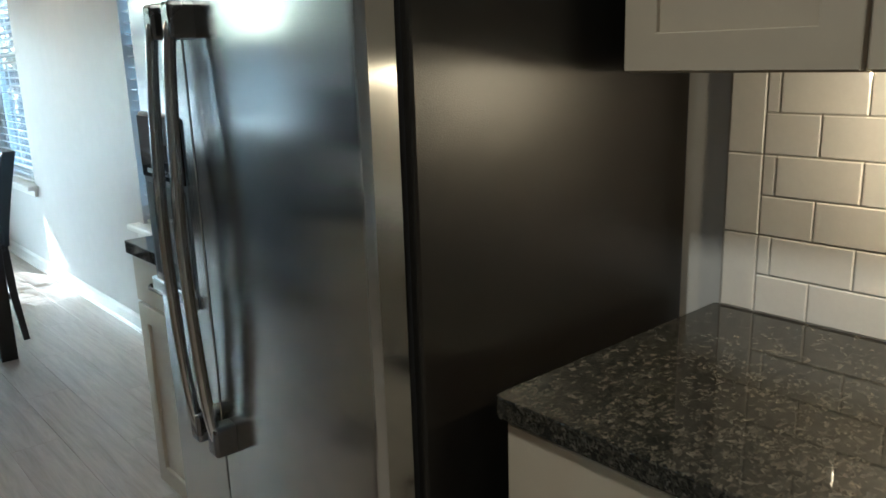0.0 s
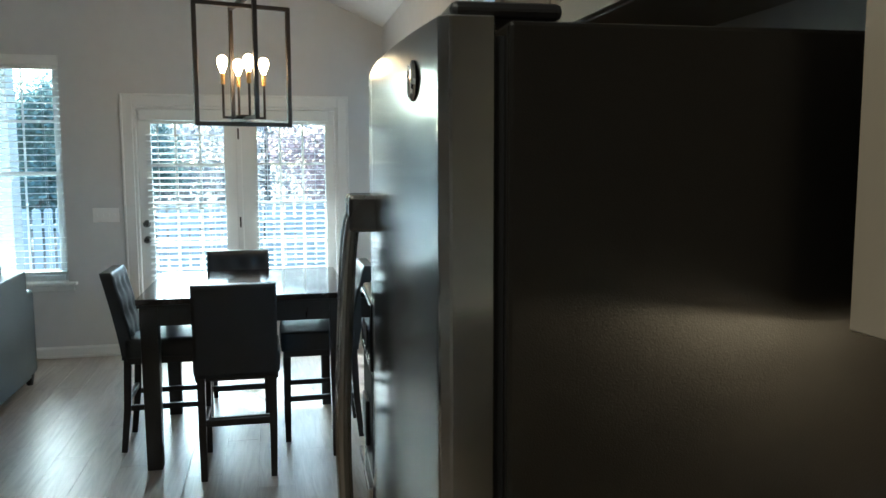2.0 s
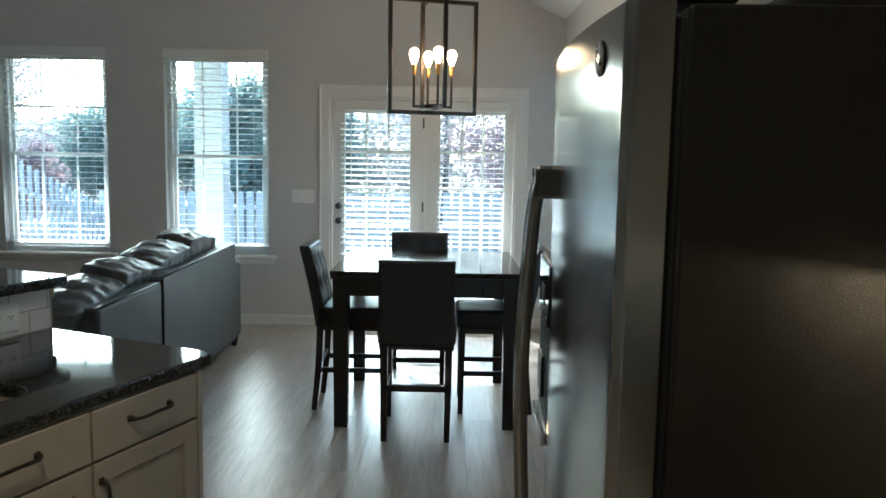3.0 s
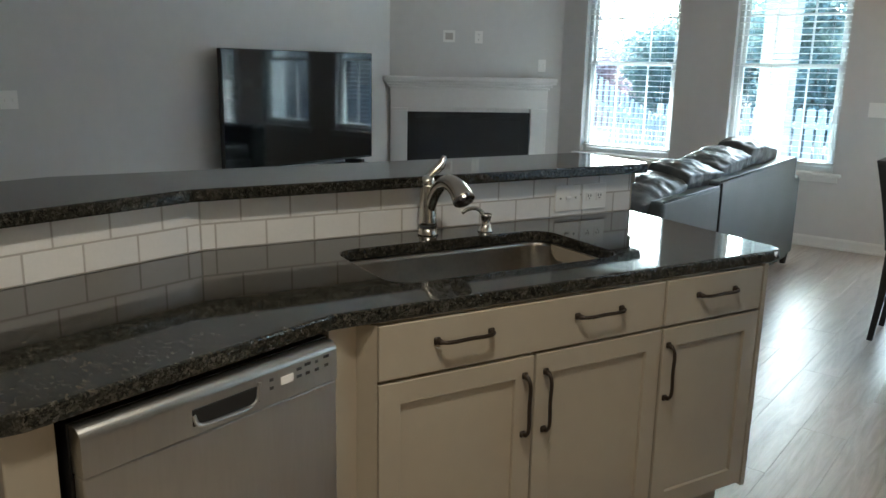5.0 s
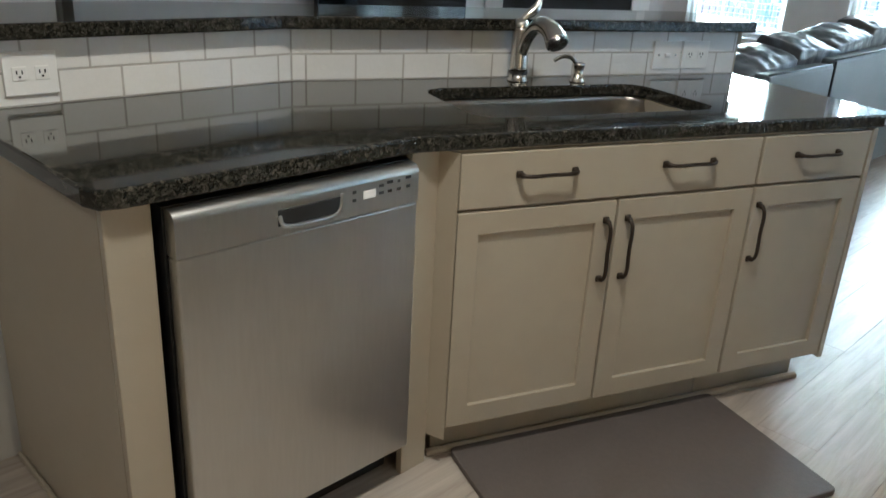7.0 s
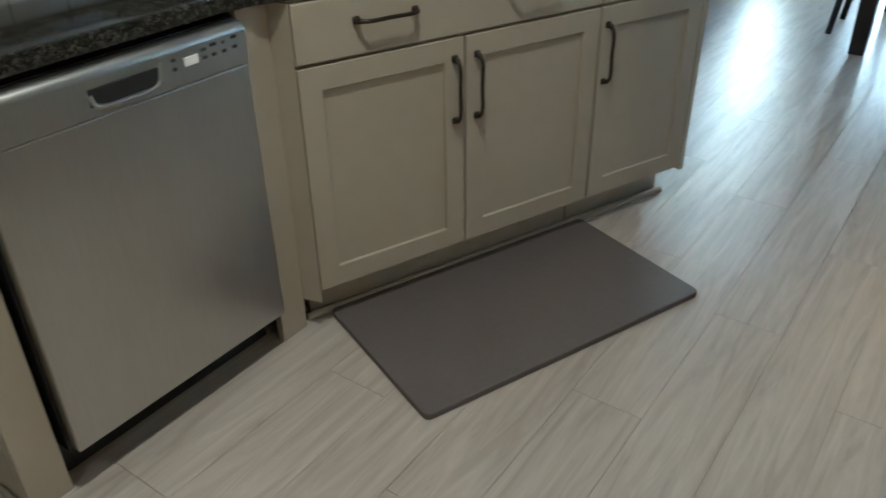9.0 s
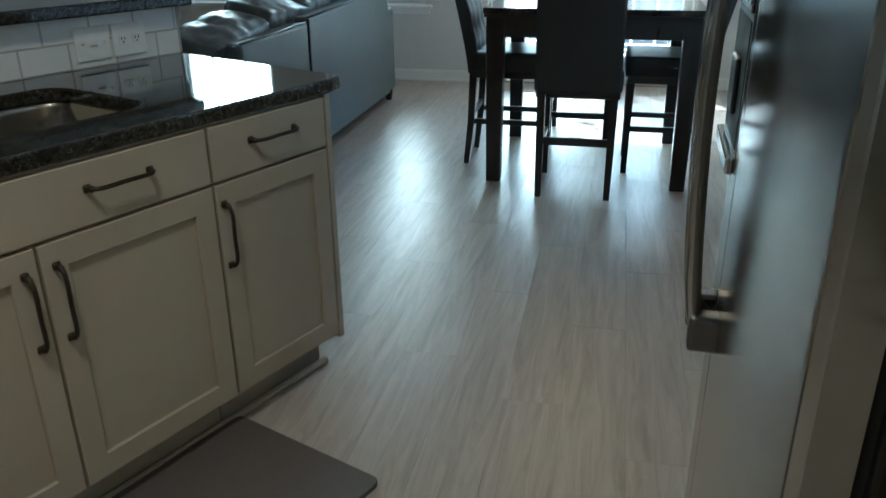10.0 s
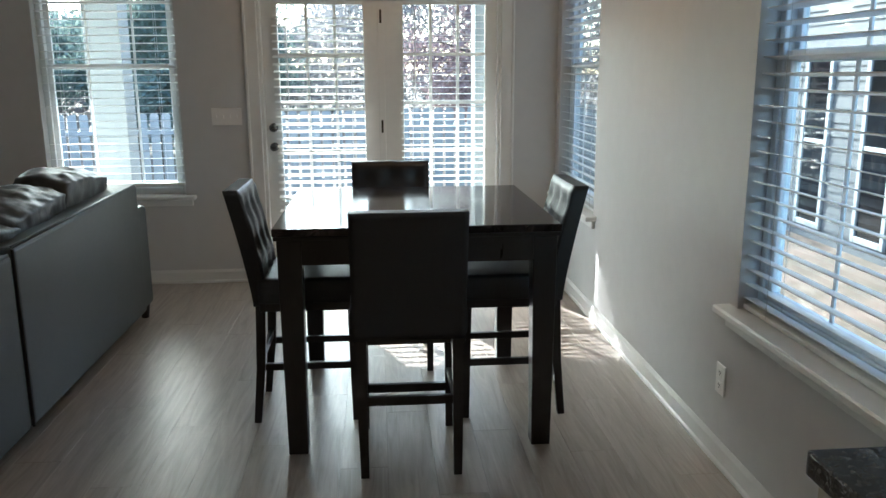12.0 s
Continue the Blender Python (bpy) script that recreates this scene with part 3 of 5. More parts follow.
for s, (d0, d1, g0, g1) in enumerate(((0.238, 1.048, 0.345, 0.930), (1.052, 1.862, 1.205, 1.780))):
    sb = bmesh.new()
    for b in ((d0, 0.024, g0, 2.046), (g1, 0.024, d1, 2.046), (g0, 1.93, g1, 2.046), (g0, 0.024, g1, 0.26)):
        box(b[0], YF + 0.045, b[1], b[2], YF + 0.088, b[3], 0.003, 1, sb)
    slab = dp("door_slab", sb, M_TRIM)
    mb = bmesh.new()
    for i in (1, 2):
        x = g0 + (g1 - g0) * i / 3
        box(x - 0.010, YF + 0.050, 0.26, x + 0.010, YF + 0.082, 1.93, 0.002, 1, mb)
    for i in range(1, 5):
        z = 0.26 + 1.67 * i / 5
        box(g0, YF + 0.051, z - 0.010, g1, YF + 0.081, z + 0.010, 0.002, 1, mb)
    dp("muntin_grid", mb, M_TRIM, slab)
    pn = dp("pane", box(g0 - 0.005, YF + 0.064, 0.255, g1 + 0.005, YF + 0.069, 1.935), M_GLASS, slab)
    pn.visible_shadow = False
dp("astragal", box(1.030, YF + 0.030, 0.024, 1.075, YF + 0.046, 2.046, 0.003), M_TRIM)
for z in (1.10, 0.965):
    kb = lathe([(0.030, 0), (0.030, 0.006), (0.012, 0.010), (0.012, 0.030), (0.026, 0.036), (0.028, 0.050), (0.020, 0.062), (0.006, 0.064)], 20)
    kb.transform(Matrix.Translation((0.290, YF + 0.045, z)) @ Matrix.Rotation(radians(90), 4, "X"))
    dp("door_knob" if z < 1 else "deadbolt", kb, M_BRACKET)
for z in (1.85, 1.10, 0.35):
    dp("hinge", box(1.044, YF + 0.024, z - 0.045, 1.058, YF + 0.032, z + 0.045, 0.002), M_BRONZE)
dp("valance", box(0.262, YF - 0.012, 1.955, 1.815, YF + 0.040, 2.045, 0.006), M_SLAT)
for a0, a1, tl, pt_, lab in ((0.310, 0.928, 15, 0.051, "white faux-wood blind on patio door, slats half open"), (1.185, 1.772, 2, 0.0445, "white faux-wood blind on patio door, slats fully open")):
    blind(lambda a, d, z: (a, YF + d, z), a0, a1, 1.955, 0.22, 0.014, lab, "patio door blinds", tl, pt_, False)

# ---- outside ----
GZ = -0.55
gb = bmesh.new()
gv = [gb.verts.new(p) for p in ((-900, -900, GZ), (900, -900, GZ), (900, 900, GZ), (-900, 900, GZ))]
gb.faces.new(gv)
tagged(part("ground", gb, M_GRASS), "brown leaf-strewn lawn of the back yard", "ground", kind="structure")
tagged(part("pavement", box(-3.2, YF + 0.16, GZ - 0.05, 3.2, 9.9, -0.14, 0.02), M_PATIO), "pale concrete patio slab", "patio", kind="structure")
pt = thing("porch_post", (-1.50, 9.6, -0.14), "square white porch post with base trim", "post", "porch posts")
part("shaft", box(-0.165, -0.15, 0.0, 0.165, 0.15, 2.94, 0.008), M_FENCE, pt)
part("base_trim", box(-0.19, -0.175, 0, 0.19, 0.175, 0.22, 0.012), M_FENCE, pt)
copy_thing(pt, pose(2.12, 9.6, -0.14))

# out of view: beam and roof added over the posts, shading doors and windows
pr = thing("porch_roof", (0, 9.7, 2.80), "unseen white beam and shallow porch roof shading the doors", "porch roof")
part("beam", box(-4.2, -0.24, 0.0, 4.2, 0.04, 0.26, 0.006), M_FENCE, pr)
rp = prism([(-2.205, 0.62), (0.30, 0.28), (0.30, 0.38), (-2.205, 0.74)], -4.3, 4.3)
rp.transform(Matrix(((0, 0, 1, 0), (1, 0, 0, 0), (0, 1, 0, 0), (0, 0, 0, 1))))
part("roof_deck", rp, M_SHINGLE, pr)
part("soffit", box(-4.2, -2.20, 0.262, 4.2, 0.28, 0.275), M_TRIM, pr)
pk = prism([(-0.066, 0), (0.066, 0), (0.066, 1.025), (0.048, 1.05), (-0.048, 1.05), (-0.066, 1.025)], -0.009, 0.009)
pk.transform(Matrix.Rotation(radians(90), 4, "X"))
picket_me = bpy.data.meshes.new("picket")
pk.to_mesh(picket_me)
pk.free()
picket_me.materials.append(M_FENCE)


def fence(ax, ay, at, bx, by, bt, label, gap=0.155):
    """Pickets from (ax, ay) to (bx, by); at and bt: heights of the top above the floor."""
    th = thing("picket_fence", (ax, ay, GZ), label, "fence", "white picket fences")
    d = Vector((bx - ax, by - ay, 0))
    n = int(d.length / gap)
    rz = math.degrees(math.atan2(d.y, d.x))
    for i in range(n + 1):
        f = i / n
        h = at + (bt - at) * f - GZ
        m = pose(d.x * f, d.y * f, 0, 0, 0, rz) @ Matrix.Diagonal((1, 1, h / 1.05, 1))
        shared("picket", picket_me, th, m)
    for up in (0.25, 0.80):
        bm = bmesh.new()
        a = Vector((0, 0, up * (at - GZ)))
        b = Vector((d.x, d.y, up * (bt - GZ)))
        off = Vector((-d.y, d.x, 0)).normalized() * 0.03
        tube([a + off, b + off], 0.045, 4, bm)
        part("rail", bm, M_FENCE, th)


fence(-4.9, 14.4, 0.86, 6.2, 14.4, 0.985, "white picket fence along the back of the yard", 0.175)
fence(-4.41, 10.6, 1.47, -4.9, 14.3, 0.62, "white picket fence running down the side of the yard", 0.26)


def tree(x, y, h, spread, crown_z, leaf, leaves, label, seed, size=0.10, trunk=0.13):
    """Trunk, limbs and a crown of many single leaves clustered at the twig ends."""
    rnd = random.Random(seed)
    th = thing("tree", (x, y, GZ), label, "tree", "trees past the fence")
    bm = bmesh.new()
    top = Vector((rnd.uniform(-0.3, 0.3), rnd.uniform(-0.3, 0.3), h * 0.92))
    tube(curve_pts([(0, 0, 0), (rnd.uniform(-.1, .1), 0, h * 0.4), top], 5), [trunk * (1 - 0.085 * k) for k in range(11)], 7, bm)
    tips = []
    for k in range(26):
        z = crown_z + (h * 0.95 - crown_z) * rnd.random() ** 0.8
        a = rnd.uniform(0, 6.283)
        reach = spread * (0.35 + 0.65 * rnd.random()) * math.sqrt(max(0.08, 1 - ((z - (crown_z + h) / 2) / (h - crown_z)) ** 2 * 2.6))
        s = Vector((top.x * z / h, top.y * z / h, z))
        e = s + Vector((math.cos(a) * reach, math.sin(a) * reach, reach * rnd.uniform(0.05, 0.5)))
        m = s.lerp(e, 0.5) + Vector((0, 0, 0.12 * reach))
        tube([s, m, e], [trunk * 0.28, trunk * 0.16, trunk * 0.05], 5, bm)
        tips += [m, e, s.lerp(e, 0.75)]
    part("trunk", bm, M_BARK, th)
    vs, fs = [], []
    for k in range(leaves):
        c = rnd.choice(tips) + Vector((rnd.gauss(0, 1), rnd.gauss(0, 1), rnd.gauss(0, 0.8))) * spread * 0.16
        u = Vector((rnd.gauss(0, 1), rnd.gauss(0, 1), rnd.gauss(0, 1))).normalized()
        w = u.orthogonal().normalized()
        s = size * rnd.uniform(0.6, 1.5)
        i = len(vs)
        vs += [c - u * s, c + w * s * 0.45, c + u * s, c - w * s * 0.45 + u * 0.1 * s]
        fs.append((i, i + 1, i + 2, i + 3))
    me = bpy.data.meshes.new("crown")
    me.from_pydata([tuple(v) for v in vs], [], fs)
    me.materials.append(leaf)
    cr = new("crown", me)
    cr.parent = th


tree(-5.6, 24, 3.7, 1.8, 0.9, M_PINE, 15000, "dark green pine tree past the fence", 1, 0.075)
tree(-9.5, 26, 3.0, 2.3, 0.7, M_PINE, 15000, "dark green pine tree past the fence", 2, 0.075)
tree(-3.2, 27, 4.1, 2.1, 0.7, M_PINE, 13000, "dark green pine tree past the fence", 3, 0.075)
tree(-3.9, 20.5, 3.6, 1.7, 0.6, M_PINE, 12000, "broad green evergreen past the fence", 4, 0.07)
tree(3.1, 19, 4.6, 1.9, 0.9, M_RED, 13000, "small red-leaved autumn tree past the fence", 5, 0.055)
tree(-10.0, 21, 2.1, 1.0, 0.4, M_RED, 5000, "small red-leaved autumn tree past the fence", 6, 0.06)
tree(1.2, 24, 6.5, 2.6, 1.0, M_BROWN, 10000, "nearly bare brown autumn tree past the fence", 7, 0.055)
tree(5.4, 25, 6.8, 2.9, 1.0, M_BROWN, 10000, "nearly bare brown autumn tree past the fence", 8, 0.055)
tree(-12.5, 24, 5.0, 2.6, 0.8, M_BROWN, 9000, "nearly bare brown autumn tree past the fence", 9, 0.055)

# far wood: one mass of twigs and leaves
rw = random.Random(77)
vs, fs = [], []
for k in range(70000):
    x = rw.uniform(-34, 26)
    hh = 3.5 + 3.4 / (1 + math.exp(-(x - 1.0) * 0.5)) + 1.0 * noise.noise(Vector((x * 0.16, 3.1, 0))) + 0.6 * noise.noise(Vector((x * 0.7, 0, 5)))
    z = GZ + hh * rw.random() ** 0.7
    c = Vector((x, 31 + rw.uniform(-2, 4), z))
    u = Vector((rw.gauss(0, 1), rw.gauss(0, 1), rw.gauss(0, 1.3))).normalized()
    w = u.orthogonal().normalized()
    s = rw.uniform(0.07, 0.20)
    i = len(vs)
    vs += [c - u * s, c + w * s * 0.4, c + u * s, c - w * s * 0.4]
    fs.append((i, i + 1, i + 2, i + 3))
me = bpy.data.meshes.new("far_wood")
me.from_pydata([tuple(v) for v in vs], [], fs)
me.materials.append(M_BROWN)
tagged(new("far_wood", me), "brown autumn wood beyond the yard", "trees", kind="stuff")

# the neighbour's house beyond the side windows
nh = thing("neighbour_house", (6.3, 4.5, GZ), "neighbouring house with grey lap siding and white trim", "house")
part("wall", box(0.03, -7, 0, 6, 14, 5.6), M_SIDING, nh)
lap = prism([(0.0, 0), (0.03, 0), (0.03, 0.16), (0.016, 0.16)], -15, 6)
lap.transform(Matrix.Rotation(radians(90), 4, "X"))
lap.transform(Matrix.Translation((0, -1, 0)))
first = part("siding_board", lap, M_SIDING, nh)
for i in range(1, 34):
    shared("siding_board", first.data, nh, pose(0, 0, i * 0.16))
rf = prism([(-0.5, 5.6), (3.0, 7.4), (6.5, 5.6)], -15.4, 6.4)
rf.transform(Matrix.Rotation(radians(90), 4, "X"))
rf.transform(Matrix.Translation((0, -1, 0)))
part("roof", rf, M_SHINGLE, nh)
for y in (-3.6, -1.55, 1.48, 2.73, 3.98, 5.23, 6.48, 7.73, 11.0):
    wf = bmesh.new()
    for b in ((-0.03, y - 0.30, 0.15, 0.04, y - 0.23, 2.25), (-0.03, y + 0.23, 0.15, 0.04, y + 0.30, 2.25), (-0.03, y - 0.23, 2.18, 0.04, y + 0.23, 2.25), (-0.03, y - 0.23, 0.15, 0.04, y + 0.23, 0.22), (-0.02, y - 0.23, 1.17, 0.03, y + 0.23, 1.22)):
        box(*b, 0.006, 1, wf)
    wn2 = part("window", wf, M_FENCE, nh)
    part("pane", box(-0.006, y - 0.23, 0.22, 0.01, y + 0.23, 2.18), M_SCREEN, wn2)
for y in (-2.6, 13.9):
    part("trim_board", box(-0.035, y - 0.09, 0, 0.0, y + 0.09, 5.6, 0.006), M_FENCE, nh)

# ---- kitchen: island ----
A = 21.8
IS = pose(0.013, 1.373, 0, 0, 0, -A) @ pose(-0.022, 0, 0)            # sink run: local y runs along the front, local x points out at the kitchen
UX, UY = math.cos(radians(A)), math.sin(radians(A))


def isl(n, u):
    """From the sink run's own axes to the plan."""
    return (0.013 + n * UX + u * UY, 1.373 - n * UY + u * UX)


def mitre(n, x):
    """Where the line at depth n of the sink run meets the line of that x."""
    u = (x - 0.013 - n * UX) / UY
    return isl(n, u)


def shaker(x0, y0, z0, y1, z1, m, parent, name, rail=0.058, t=0.019):
    """A five-piece shaker front lying in the plane x0, facing +x."""
    own = bmesh.new()
    o = [(y0, z0), (y1, z0), (y1, z1), (y0, z1)]
    i = [(y0 + rail, z0 + rail), (y1 - rail, z0 + rail), (y1 - rail, z1 - rail), (y0 + rail, z1 - rail)]
    ov, iv = [own.verts.new((x0, *q)) for q in o], [own.verts.new((x0, *q)) for q in i]
    fs = [own.faces.new((ov[k], ov[(k + 1) % 4], iv[(k + 1) % 4], iv[k])) for k in range(4)]
    r = bmesh.ops.extrude_face_region(own, geom=fs)
    for v in [g for g in r["geom"] if isinstance(g, bmesh.types.BMVert)]:
        v.co.x += t
    bmesh.ops.recalc_face_normals(own, faces=own.faces[:])
    sharp = [e for e in own.edges if e.is_manifold and e.calc_face_angle(0) > 1]
    bmesh.ops.bevel(own, geom=sharp, offset=0.0015, segments=1, affect="EDGES", clamp_overlap=True)
    d = part(name, own, m, parent)
    part("door_panel", box(x0, y0 + rail - 0.004, z0 + rail - 0.004, x0 + t * 0.45, y1 - rail + 0.004, z1 - rail + 0.004), m, d)
    return d


def pull(parent, x, y, z, length, upright, m=M_PULL):
    """A flat iron bar pull with splayed feet."""
    c = [(0.0, -length / 2), (0.022, -length / 2 + 0.006), (0.030, -length / 2 + 0.03), (0.028, 0), (0.030, length / 2 - 0.03), (0.022, length / 2 - 0.006), (0.0, length / 2)]
    pts = curve_pts([(x + a, y, z + b) if upright else (x + a, y + b, z) for a, b in c], 4)
    n = len(pts)
    own = tube(pts, [0.0075 if min(i, n - 1 - i) < 4 else 0.0052 for i in range(n)], 8)
    for s in (-1, 1):
        p = (x, y, z + s * length / 2) if upright else (x, y + s * length / 2, z)
        box(p[0] - 0.001, p[1] - 0.009, p[2] - 0.009, p[0] + 0.008, p[1] + 0.009, p[2] + 0.009, 0.003, 1, own)
    return part("handle", own, m, parent, "dark bronze bar pull", True)


def base_cabinet(m, y0, y1, doors, drawers, label, group, depth=0.60, hand=1):
    """A framed base cabinet along local y, its face at local x = 0."""
    th = thing("base_cabinet", (0, 0, 0), label, "cabinet", group)
    th.matrix_basis = m
    body = box(-depth, y0, 0.114, -0.001, y1, 0.874)
    lid = [f for f in body.faces if f.normal.z > 0.9 or f.calc_center_median().z > 0.873]
    bmesh.ops.delete(body, geom=lid, context="FACES")
    bmesh.ops.recalc_face_normals(body, faces=body.faces[:])
    bmesh.ops.solidify(body, geom=body.faces[:], thickness=0.018)
    part("body", body, M_CAB, th)
    part("toe_kick", box(-depth, y0 + 0.002, 0.0, -0.075, y1 - 0.002, 0.114), M_CAB, th)
    gap = 0.004
    w = (y1 - y0) / doors
    for i in range(doors):
        d = shaker(0.0, y0 + i * w + gap, 0.128, y0 + (i + 1) * w - gap, 0.723, M_CAB, th, "door")
        yy = y0 + (i + 1) * w - 0.034 if (i == 0 and doors == 2) or (doors == 1 and hand < 0) else y0 + i * w + (0.034 if doors == 2 else 0.022)
        pull(d, 0.019, yy, 0.590, 0.165, True)
    for k in range(drawers):
        wd = (y1 - y0) / drawers
        a, b = y0 + k * wd + gap, y0 + (k + 1) * wd - gap
        dr = part("drawer_front", box(0.0, a, 0.732, 0.019, b, 0.868, 0.002, 1), M_CAB, th)
        spots = (a + (b - a) * 0.255, a + (b - a) * 0.73) if (b - a) > 0.7 else ((a + b) / 2,)
        for y in spots:
            pull(dr, 0.019, y, 0.812, 0.155, False)
    return th


base_cabinet(IS, 0.0, 0.916, 2, 1, "cream painted sink base cabinet with two shaker doors", "island cabinets")
base_cabinet(IS, 0.918, 1.332, 1, 1, "narrow cream base cabinet with drawer and door", "island cabinets")

# fillers, end panel and shoe moulding
fl = thing("filler_panel", (-0.045, 1.275, 0), "cream painted filler between dishwasher and sink cabinet", "cabinet panel")
part("straight_panel", box(-0.02, 0.0, 0.0, 0.0, 0.086, 0.872, 0.001), M_CAB, fl)
part("angled_panel", prism([(0.0, 0.086), (0.054, 0.101), (0.036, 0.115), (-0.02, 0.092)], 0.09, 0.871), M_CAB, fl)
ep = thing("end_panel", (-0.04, 0.575, 0), "cream painted end panel of the island", "cabinet panel")
part("side", box(-0.72, 0.0, 0.0, -0.0385, 0.018, 0.873, 0.001), M_CAB, ep)
part("stile", box(-0.038, 0.0, 0.0, -0.018, 0.088, 0.873, 0.003), M_CAB, ep)
part("shoe_moulding", box(-0.72, -0.012, 0.0, -0.016, -0.0005, 0.018, 0.005), M_CAB, ep)
sm = bmesh.new()
p0, p1 = isl(-0.074, -0.02), isl(-0.074, 1.334)
tube([(*p0, 0.009), (*p1, 0.009)], 0.012, 8, sm)
tagged(part("trim_island", sm, M_CAB), "cream shoe moulding along the island toe kick", "trim", kind="structure")
part("island_end_panel", prism([isl(-0.001, 1.3325), isl(-0.74, 1.3325), isl(-0.74, 1.35), isl(-0.001, 1.35)], 0.114, 0.874), M_CAB)
tagged(bpy.data.objects["island_end_panel"], "cream painted panel closing the island end", "cabinet panel")

# counter with the sink cut out
front_x, back_x = -0.030, -0.760
NF, NB = -0.002, -0.745
bend_f, bend_b = mitre(NF, front_x), mitre(NB, back_x)
outline = [(front_x - 0.05, 0.553), (front_x - 0.012, 0.565), (front_x, 0.603), bend_f, isl(NF, 1.37), isl(NF - 0.012, 1.412), isl(NF - 0.055, 1.430), isl(NB, 1.460), bend_b, (back_x, 0.553)]
SK = [(-0.165, 0.125), (-0.575, 0.125), (-0.575, 0.895), (-0.165, 0.895)]     # sink opening (n, u)


def rounded(corners, r, n=6):
    out = []
    k = len(corners)
    for i in range(k):
        p, a, b = Vector(corners[i]), Vector(corners[i - 1]), Vector(corners[(i + 1) % k])
        s, e = p + (a - p).normalized() * r, p + (b - p).normalized() * r
        for j in range(n + 1):
            t = j / n
            out.append(tuple((1 - t) ** 2 * s + 2 * t * (1 - t) * p + t * t * e))
    return out


def slab_with_hole(outer, inner, z0, z1, bev):
    """A plate with one opening: the two outlines filled between, then given thickness."""
    own = bmesh.new()
    loops = []
    for pts in (outer, inner):
        vsl = [own.verts.new((x, y, z1)) for x, y in pts]
        loops += [own.edges.new((vsl[i], vsl[(i + 1) % len(vsl)])) for i in range(len(vsl))]
    bmesh.ops.triangle_fill(own, use_beauty=True, edges=loops)
    top = own.faces[:]
    for f in top:
        f.normal_update()
        if f.normal.z < 0:
            f.normal_flip()
    r = bmesh.ops.extrude_face_region(own, geom=top)
    for v in [g for g in r["geom"] if isinstance(g, bmesh.types.BMVert)]:
        v.co.z = z0
    bmesh.ops.recalc_face_normals(own, faces=own.faces[:])
    rim = [e for e in own.edges if len(e.link_faces) == 2 and abs(e.verts[0].co.z - e.verts[1].co.z) < 1e-6 and e.calc_face_angle(0) > 1]
    bmesh.ops.bevel(own, geom=rim, offset=bev, segments=3, profile=0.5, affect="EDGES", clamp_overlap=True)
    return own


hole = [isl(n, u) for n, u in rounded(SK, 0.085, 8)]
ct = thing("island_countertop", (-0.3, 1.4, 0.876), "dark speckled granite island counter with polished edge", "countertop")
cbm = slab_with_hole(outline, hole, 0.877, 0.914, 0.006)
cbm.transform(ct.matrix_basis.inverted())
part("slab", cbm, M_GRANITE, ct)

# sink bowl
sk = thing("kitchen_sink", (0, 0, 0), "undermount satin stainless steel sink bowl", "sink")
own = bmesh.new()
rings = []
for inset, z in ((-0.006, 0.8765), (-0.006, 0.860), (0.004, 0.74), (0.030, 0.690), (0.075, 0.680)):
    c = [(SK[0][0] - inset, SK[0][1] + inset), (SK[1][0] + inset, SK[1][1] + inset), (SK[2][0] + inset, SK[2][1] - inset), (SK[3][0] - inset, SK[3][1] - inset)]
    rings.append([own.verts.new((*isl(n, u), z)) for n, u in rounded(c, 0.085, 8)])
for r1, r2 in zip(rings, rings[1:]):
    for k in range(len(r1)):
        own.faces.new((r1[k], r1[(k + 1) % len(r1)], r2[(k + 1) % len(r1)], r2[k]))
own.faces.new(rings[-1])
bmesh.ops.solidify(own, geom=own.faces[:], thickness=0.0015)
bmesh.ops.recalc_face_normals(own, faces=own.faces[:])
bowl = part("bowl", own, M_SINK, sk)
for p in bowl.data.polygons:
    p.use_smooth = abs(p.normal.z) < 0.35
dr = lathe([(0.045, 0.681), (0.045, 0.684), (0.030, 0.683), (0.010, 0.682)], 20, (*isl(-0.40, 0.51), 0))
part("drain", dr, M_CHROME, sk)

# faucet and soap dispenser
fx, fy = isl(-0.672, 0.500)
fa = thing("kitchen_faucet", (fx, fy, 0.914), "brushed nickel kitchen faucet with curved spout and lever", "faucet", rz=-A)
part("base", lathe([(0.034, 0.0), (0.034, 0.004), (0.030, 0.012), (0.0285, 0.025)], 28), M_NICKEL, fa, smooth=True)
part("seal_ring", lathe([(0.0285, 0.024), (0.031, 0.026), (0.031, 0.032), (0.029, 0.034)], 28), M_BRACKET, fa)
part("body", tube(curve_pts([(0, 0, 0.033), (-0.001, 0, 0.08), (-0.003, -0.002, 0.13), (-0.003, -0.002, 0.168)], 5), [0.0295 - 0.0003 * k for k in range(16)], 22), M_NICKEL, fa, smooth=True)
hub = lathe([(0.0255 * math.sin(radians(a)), -0.0255 * math.cos(radians(a))) for a in range(30, 176, 12)], 22, (-0.003, -0.002, 0.172))
part("lever_hub", hub, M_NICKEL, fa, smooth=True)
sp_pts = curve_pts([(0.002, 0.0, 0.070), (0.040, 0.004, 0.145), (0.095, 0.010, 0.186), (0.150, 0.016, 0.176), (0.188, 0.020, 0.143)], 6)
part("spout", tube(sp_pts, [0.017 + 0.018 * (k / (len(sp_pts) - 1)) ** 1.4 for k in range(len(sp_pts))], 20), M_NICKEL, fa, smooth=True)
part("spray_face", tube([(0.187, 0.020, 0.144), (0.192, 0.0205, 0.138), (0.196, 0.021, 0.133)], [0.0352, 0.0345, 0.027], 20), M_BRACKET, fa)
